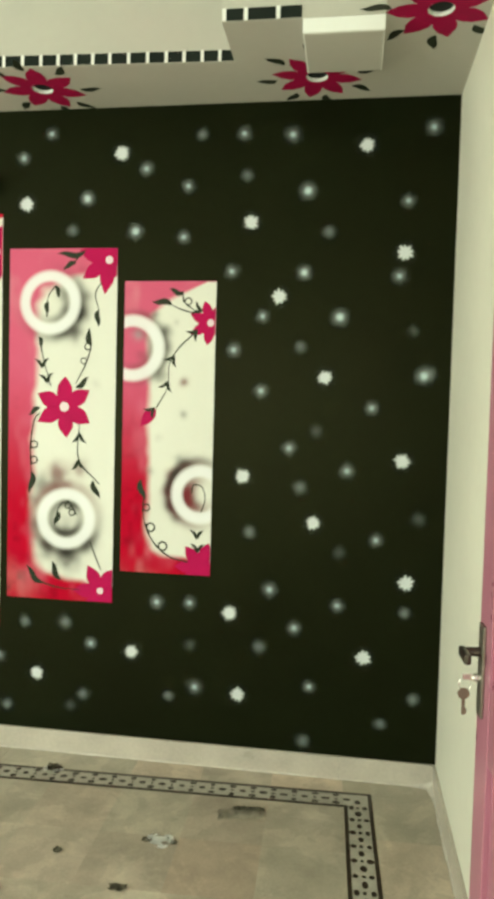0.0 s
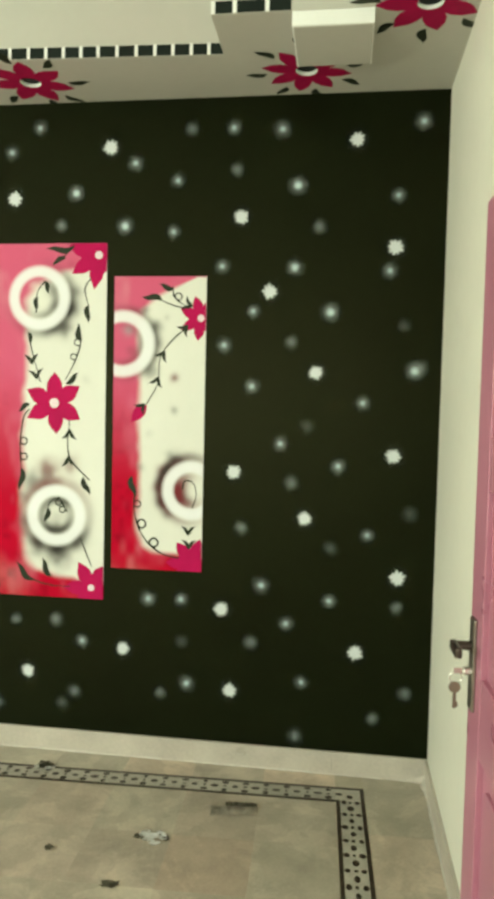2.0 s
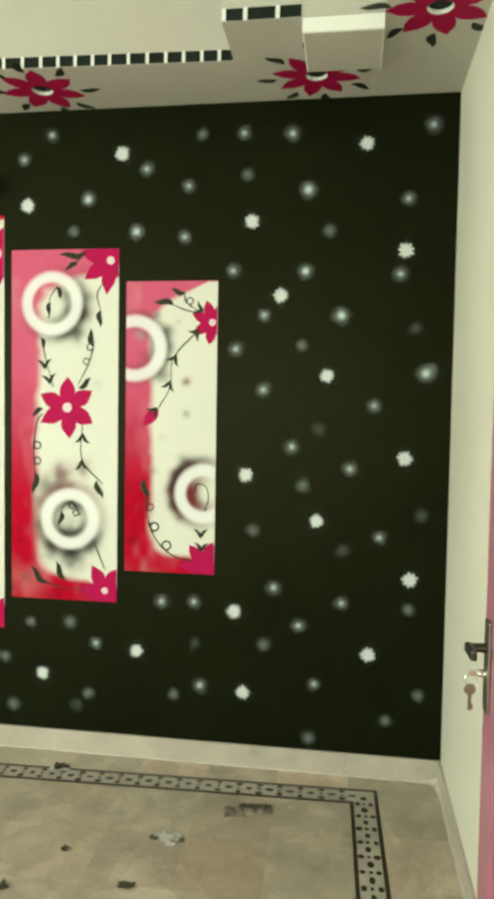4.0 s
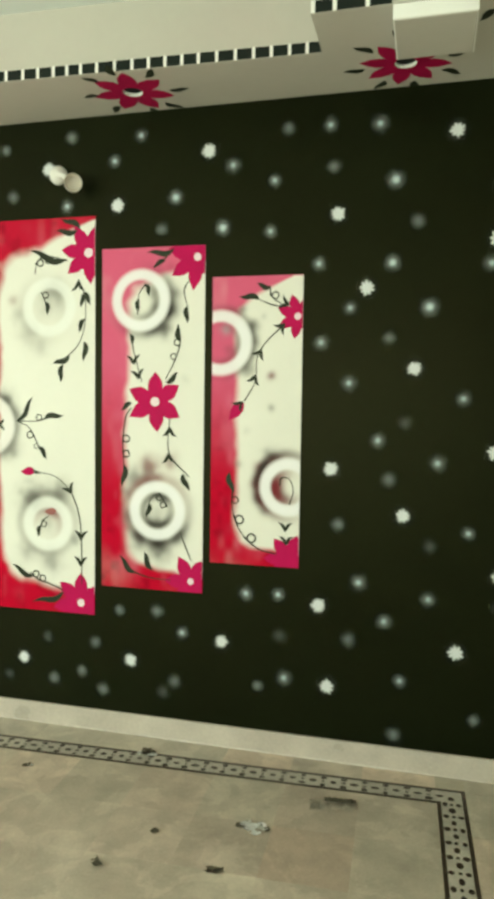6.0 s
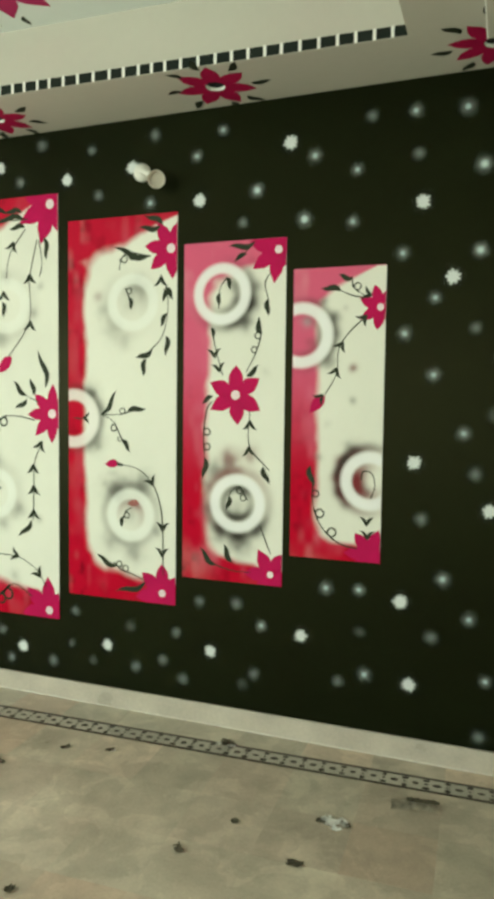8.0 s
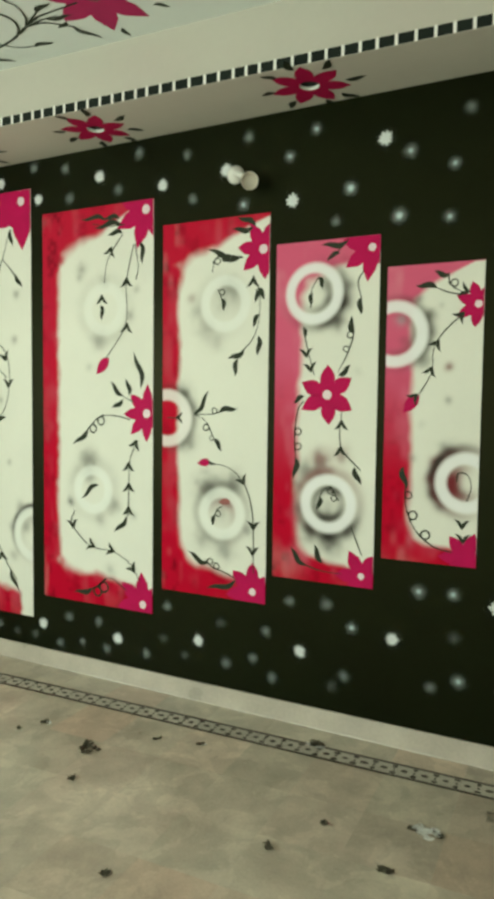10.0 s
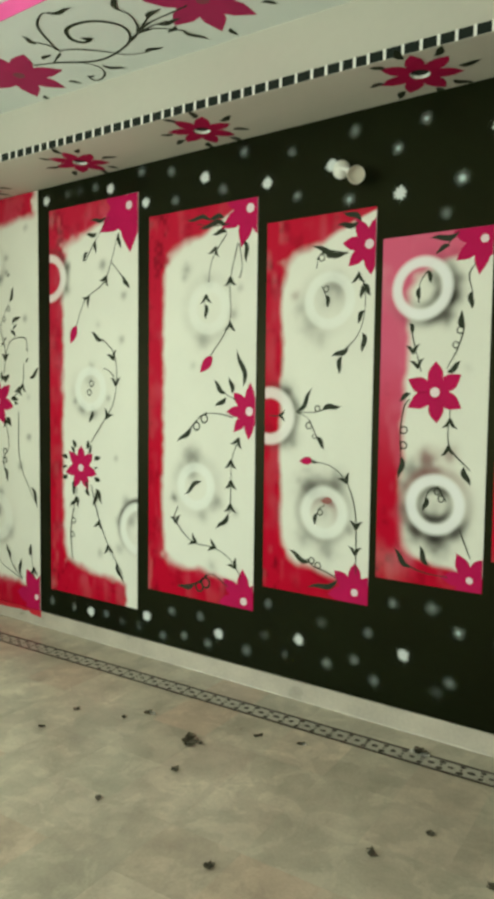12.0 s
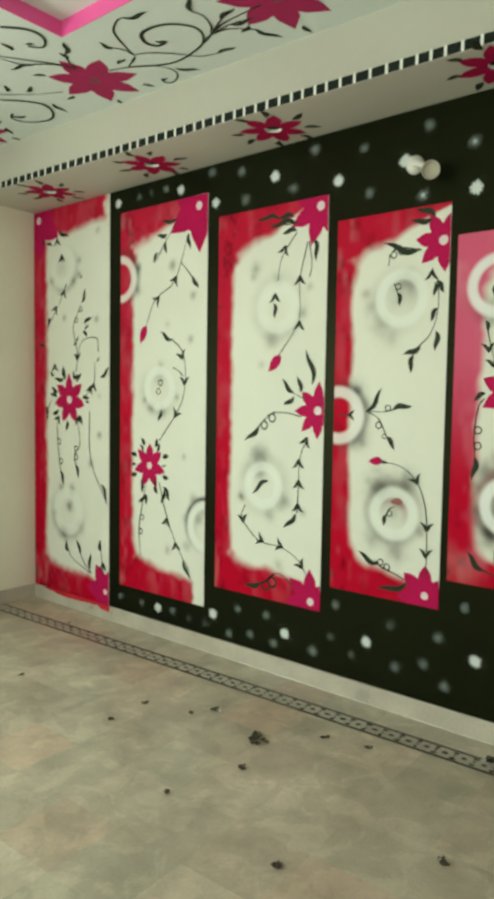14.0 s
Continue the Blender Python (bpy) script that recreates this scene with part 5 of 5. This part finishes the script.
part("rose", lathe([(0.043, 0.0), (0.043, 0.012), (0.039, 0.020), (0.031, 0.030), (0.018, 0.040)], Matrix.Translation((-4.108, Y1 - 0.001, 2.642)) @ Matrix.Rotation(math.pi / 2, 4, "X"), 28), PLASTIC, lamp)
aim = (Vector((-3.2, 1.2, 2.05)) - Vector((-4.0, 2.92, 2.585))).to_track_quat("Z", "Y").to_matrix().to_4x4()
part("cup", lathe([(0.020, -0.035), (0.034, -0.028), (0.037, -0.010), (0.041, 0.030), (0.039, 0.032), (0.035, 0.026), (0.031, -0.006)], Matrix.Translation((-3.990, 2.915, 2.577)) @ aim, 28), YELLOWED, lamp, "yellowed open cup")
line = curve([(-4.105, 2.965, 2.64), (-4.06, 2.945, 2.625), (-4.0, 2.925, 2.585)], 6)
bm = bmesh.new()
for a, b in zip(line, line[1:]):
    lathe([(0.013, 0), (0.013, (b - a).length)], Matrix.Translation(a) @ (b - a).to_track_quat("Z", "Y").to_matrix().to_4x4(), 12, bm)
part("arm", bm, PLASTIC, lamp)

# ---- door, ajar into the room, with lock and key ----
door = tagged(new("door_1"), "pink painted panelled door standing ajar, key in its lock", "door", kind="structure")
door.location = (X1 - 0.005, DOOR0 + 0.04, 0)
door.rotation_euler = (0, 0, radians(2.6))
LEAFW, THICK = 0.90, 0.04


def door_part(name, bm, mat, parent=door, label=""):
    me = bpy.data.meshes.new(name)
    bm.to_mesh(me)
    bm.free()
    me.materials.append(mat)
    ob = new(name, me)
    ob.parent = parent
    return tagged(ob, label) if label else ob


stile = [box(-THICK, 0, 0, 0.11, 0.01, 2.06, 0.003), box(-THICK, 0, LEAFW - 0.11, LEAFW, 0.01, 2.06, 0.003)]
for s in stile:
    door_part("stile", s, PINK)
for a, b in ((0.01, 0.22), (0.80, 0.98), (1.40, 1.52), (1.95, 2.06)):
    door_part("rail", box(-THICK + 0.001, -0.001, 0.11, LEAFW - 0.11, a, b, 0.003), PINK)
for a, b in ((0.22, 0.80), (0.98, 1.40), (1.52, 1.95)):
    bm = box(-THICK + 0.014, -0.012, 0.11, LEAFW - 0.11, a, b)
    box(-THICK + 0.006, -0.02, 0.16, LEAFW - 0.16, a + 0.05, b - 0.05, 0.004, bm)
    door_part("panel", bm, PINK)
LY = LEAFW - 0.045
plate = door_part("lock_plate", box(-THICK - 0.008, -THICK, LY - 0.022, LY + 0.022, 0.885, 1.10, 0.003), STEEL, door, "dull metal lock plate")
bm = lathe([(0.011, 0), (0.010, 0.035)], Matrix.Translation((-THICK - 0.008, LY, 1.035)) @ Matrix.Rotation(-math.pi / 2, 4, "Y"), 16)
box(-THICK - 0.056, -THICK - 0.040, LY - 0.062, LY + 0.012, 1.022, 1.046, 0.006, bm)
door_part("lever", bm, DARK_STEEL, plate, "dark lever handle")
bm = lathe([(0.010, 0), (0.010, 0.014), (0.006, 0.018)], Matrix.Translation((-THICK - 0.008, LY, 0.975)) @ Matrix.Rotation(-math.pi / 2, 4, "Y"), 16)
door_part("lock_barrel", bm, BRIGHT_STEEL, plate, "bright lock barrel")
bm = box(-THICK - 0.046, -THICK - 0.022, LY - 0.0015, LY + 0.0015, 0.968, 0.982, 0.001)
door_part("key", bm, BRIGHT_STEEL, plate, "bright key turned in the lock")
bm = bmesh.new()
lathe([(0.013, -0.0012), (0.014, 0), (0.013, 0.0012)], Matrix.Translation((-THICK - 0.042, LY, 0.935)) @ Matrix.Rotation(math.pi / 2, 4, "X"), 18, bm)
box(-THICK - 0.046, -THICK - 0.038, LY - 0.0011, LY + 0.0011, 0.885, 0.925, 0.0008, bm)
box(-THICK - 0.039, -THICK - 0.034, LY - 0.0010, LY + 0.0010, 0.888, 0.900, 0.0006, bm)
door_part("hanging_key", bm, KEYM, plate, "second key hanging from the ring")
bm = bmesh.new()
for k in range(14):
    a, b = 2 * math.pi * k / 14, 2 * math.pi * (k + 1) / 14
    p, q = (Vector((-THICK - 0.040 + 0.014 * math.sin(t), LY + 0.002, 0.957 + 0.014 * math.cos(t))) for t in (a, b))
    lathe([(0.0012, 0), (0.0012, (q - p).length)], Matrix.Translation(p) @ (q - p).to_track_quat("Z", "Y").to_matrix().to_4x4(), 6, bm)
door_part("key_ring", bm, BRIGHT_STEEL, plate)
bm = box(X1 - 0.004, X1 + 0.14, DOOR0 - 0.06, DOOR0, 0, DOORH + 0.06, 0.003)
box(X1 - 0.004, X1 + 0.14, DOOR1, DOOR1 + 0.06, 0, DOORH + 0.06, 0.003, bm)
box(X1 - 0.003, X1 + 0.139, DOOR0, DOOR1, DOORH, DOORH + 0.06, 0.003, bm)
setting("trim_door", bm, PINK, "pink painted door frame", "door frame")


# ---- litter on the floor ----
def scrap(x, y, size, mat, name, label, category, seed, crumple=0.5, long=1.0, turn=0.0):
    """A curled, crumpled flake lying on the floor."""
    g, bm, n = random.Random(seed), bmesh.new(), 7
    rows = []
    for i in range(n):
        row = []
        for j in range(n):
            a, b = i / (n - 1) - 0.5, j / (n - 1) - 0.5
            edge = 1 - 0.35 * g.random() * (max(abs(a), abs(b)) > 0.4)
            row.append(bm.verts.new((a * long * edge, b * edge * (1 - 0.5 * abs(a)), 0.02 + crumple * (0.35 * a * a + 0.5 * b * b) * g.uniform(0.5, 1.3) + crumple * 0.18 * g.random())))
        rows.append(row)
    for i in range(n - 1):
        for j in range(n - 1):
            if g.random() > 0.05:
                bm.faces.new((rows[i][j], rows[i + 1][j], rows[i + 1][j + 1], rows[i][j + 1]))
    bmesh.ops.solidify(bm, geom=bm.faces[:], thickness=0.02)
    low = min(w.co.z for w in bm.verts)
    bmesh.ops.transform(bm, matrix=Matrix.Translation((x, y, 0.002)) @ Matrix.Rotation(turn, 4, "Z") @ Matrix.Scale(size, 4) @ Matrix.Translation((0, 0, -low)), verts=bm.verts)
    ob = mesh_object(name, bm, mat, (x, y, 0.002))
    return tagged(ob, label, category, "litter on the floor")


for k, (dx, dy, size, turn) in enumerate(((0, 0, 0.05, 0.4), (0.035, 0.012, 0.04, 2.0), (-0.03, 0.02, 0.035, 1.1), (0.012, -0.03, 0.034, 2.7))):
    scrap(-2.985 + dx, 2.41 + dy, size, FOIL, "foil_scrap", "torn white foil scrap on the marble floor", "litter", 1 + 10 * k, 0.8, 1.6, turn)
for k, (dx, dy, size) in enumerate(((-0.045, 0.0, 0.035), (0.055, 0.005, 0.03), (0.02, 0.03, 0.028))):
    scrap(-2.985 + dx, 2.405 + dy, size, DRYLEAF, "dry_leaf", "dark scrap among torn foil on the floor", "litter", 21 + k, 0.8, 1.3, 1.9 * k)


def paper_strip(x, y, long, wide, turn, mat, lift, seed, name, label):
    """A creased strip of paper lying on the floor, its rims torn."""
    g, bm, rows = random.Random(seed), bmesh.new(), []
    for i in range(15):
        row, fold = [], g.uniform(0.0, 0.010)
        for j in range(6):
            a, b = i / 14 - 0.5, j / 5 - 0.5
            torn = g.uniform(0.78, 1.08) if j in (0, 5) else 1
            row.append(bm.verts.new((a * long + g.uniform(-0.003, 0.003), b * wide * torn, lift + fold * (1 - 2 * abs(b)) + g.uniform(0, 0.004))))
        rows.append(row)
    for one, two in zip(rows, rows[1:]):
        for j in range(5):
            bm.faces.new((one[j], two[j], two[j + 1], one[j + 1]))
    bmesh.ops.solidify(bm, geom=bm.faces[:], thickness=0.0008)
    low = min(w.co.z for w in bm.verts)
    bmesh.ops.transform(bm, matrix=Matrix.Translation((x, y, 0.0015 + lift - low)) @ Matrix.Rotation(turn, 4, "Z"), verts=bm.verts)
    return tagged(mesh_object(name, bm, mat, (x, y, 0.0015)), label, "litter", "litter on the floor")


paper_strip(-2.715, 2.640, 0.185, 0.075, 0.16, PAPER, 0.0, 2, "paper_scrap", "crumpled grey-brown paper strip on the floor")
paper_strip(-2.690, 2.672, 0.125, 0.030, 0.10, DRYLEAF, 0.006, 5, "bark_scrap", "dark brown scrap on a crumpled paper strip")
DEBRIS = [(-3.325, 2.287, 0.04), (-3.451, 2.064, 0.042), (-3.05, 2.131, 0.045), (-3.576, 2.835, 0.050), (-3.592, 2.848, 0.045), (-3.553, 2.842, 0.036), (-4.471, 2.319, 0.058), (-4.435, 2.285, 0.045), (-4.49, 2.35, 0.045), (-4.42, 2.33, 0.034),
          (-4.805, 2.419, 0.045), (-4.45, 1.752, 0.03), (-3.855, 1.686, 0.045), (-5.107, 2.013, 0.035), (-5.122, 2.241, 0.035), (-4.35, 2.089, 0.045),
          (-4.24, 2.54, 0.035), (-4.039, 2.59, 0.03), (-5.903, 2.038, 0.03), (-4.871, 2.317, 0.03), (-6.464, 2.76, 0.025)]
for k, (x, y, s) in enumerate(DEBRIS):
    scrap(x, y, 0.88 * s, DRYLEAF, "dry_leaf", "dark dry leaf scrap on the marble floor", "litter", 30 + k, 1.0, rng.uniform(1.0, 1.9), rng.uniform(0, 6))
scrap(-3.61, 2.825, 0.026, FOIL, "paper_flake", "small pale flake beside a leaf scrap", "litter", 63, 0.9, 1.3, 1.6)
scrap(-4.022, 2.594, 0.024, FOIL, "paper_flake", "small pale flake beside a leaf scrap", "litter", 64, 0.8, 1.3, 0.9)
scrap(-3.55, 2.825, 0.036, FOIL, "paper_flake", "small pale flake beside a leaf scrap", "litter", 61, 0.8, 1.4, 0.6)
scrap(-4.785, 2.425, 0.028, FOIL, "paper_flake", "small pale flake beside a leaf scrap", "litter", 62, 0.8, 1.4, 2.6)

# ---- floor: bed, marble tiles, inlaid border ----
floor = setting("floor", box(X0 - 0.2, X1 + 1.3, Y0 - 0.2, Y1 + 0.2, -0.12, -0.0015), GROUT, "worn cream marble tiles with an inlaid border", "floor")
TILE, STRIPW = 0.305, 0.116
ORIGIN = Vector((-2.318, 2.772, 0))
ALONG = Matrix.Translation(ORIGIN) @ Matrix.Rotation(math.atan(TILT_EDGE), 4, "Z")
tile_me = bpy.data.meshes.new("tile")
bm = box(-TILE / 2 + 0.0001, TILE / 2 - 0.0001, -TILE / 2 + 0.0001, TILE / 2 - 0.0001, -0.012, 0, 0.00015)
bm.to_mesh(tile_me)
bm.free()
tile_me.materials.append(MARBLE)
for i in range(16):
    for j in range(17):
        ob = new("tile", tile_me)
        p = ALONG @ Vector((-(i + 0.5) * TILE, -(j + 0.5) * TILE, rng.uniform(-0.0003, 0.0003)))
        ob.location, ob.rotation_euler = p, (0, 0, math.atan(TILT_EDGE) + rng.choice((0, 1, 2, 3)) * math.pi / 2)
        ob.parent = floor


def laid(x0, x1, y0, y1, z, mat, name, bm=None):
    bm = bm or box(x0, x1, y0, y1, -0.012, z)
    bmesh.ops.transform(bm, matrix=ALONG, verts=bm.verts)
    return part(name, bm, mat, floor)


LONG = 16 * TILE
for k in range(16):
    laid(-(k + 1) * TILE + 0.0006, -k * TILE - 0.0006, STRIPW + 0.0006, STRIPW + 0.29, -0.0002, MARBLE, "edge_slab")
for k in range(18):
    laid(STRIPW + 0.0006, STRIPW + 0.45, STRIPW + 0.29 - (k + 1) * TILE, STRIPW + 0.29 - k * TILE - 0.001, -0.0004, MARBLE, "edge_slab")
LINE = 0.016
laid(-LONG, STRIPW, STRIPW - LINE, STRIPW, 0.0004, INLAY, "border_line")
laid(-LONG, -0.0, 0.0008, LINE, 0.0004, INLAY, "border_line")
laid(STRIPW - LINE, STRIPW, -17 * TILE, STRIPW - LINE - 0.0004, 0.0004, INLAY, "border_line")
laid(0.0008, LINE, -17 * TILE, LINE, 0.00045, INLAY, "border_line")
for k in range(16):
    laid(-(k + 1) * TILE + 0.0005, -k * TILE, LINE, STRIPW - LINE, 0.0, STRIP, "border_slab")
laid(0.0004, STRIPW - LINE, LINE, STRIPW - LINE, 0.0, STRIP, "border_slab")
for k in range(17):
    laid(LINE, STRIPW - LINE, LINE - (k + 1) * TILE + 0.0005, LINE - k * TILE, 0.0, STRIP, "border_slab")


def lozenge(bm, x, y, a, b):
    bm.faces.new([bm.verts.new((x + a * math.cos(t), y + b * math.sin(t), 0.0006)) for t in np.linspace(0, 2 * math.pi, 9)[:-1]])


bm, mid, pitch = bmesh.new(), STRIPW / 2, 0.086
MOTIF = ((0.0, 0.028, 0.0145, 0.0125), (0.0, -0.028, 0.0145, 0.0125), (0.043, 0.0, 0.0175, 0.0125), (0.0, 0.0, 0.009, 0.007))
for k in range(int(LONG / pitch)):
    for down in (False, True):
        c = -k * pitch - (0.0 if down else 0.03)
        for along, off, a, b in MOTIF:
            a, b = a * rng.uniform(0.7, 1.15), b * rng.uniform(0.75, 1.15)
            off += rng.uniform(-0.002, 0.002)
            if down:
                lozenge(bm, mid + off, c + along, b, a)
            else:
                lozenge(bm, c + along, mid + off, a, b)
bmesh.ops.transform(bm, matrix=ALONG, verts=bm.verts)
tagged(part("border_inlay", bm, INLAY, floor, "dark inlaid dots of the marble border"), kind="stuff")
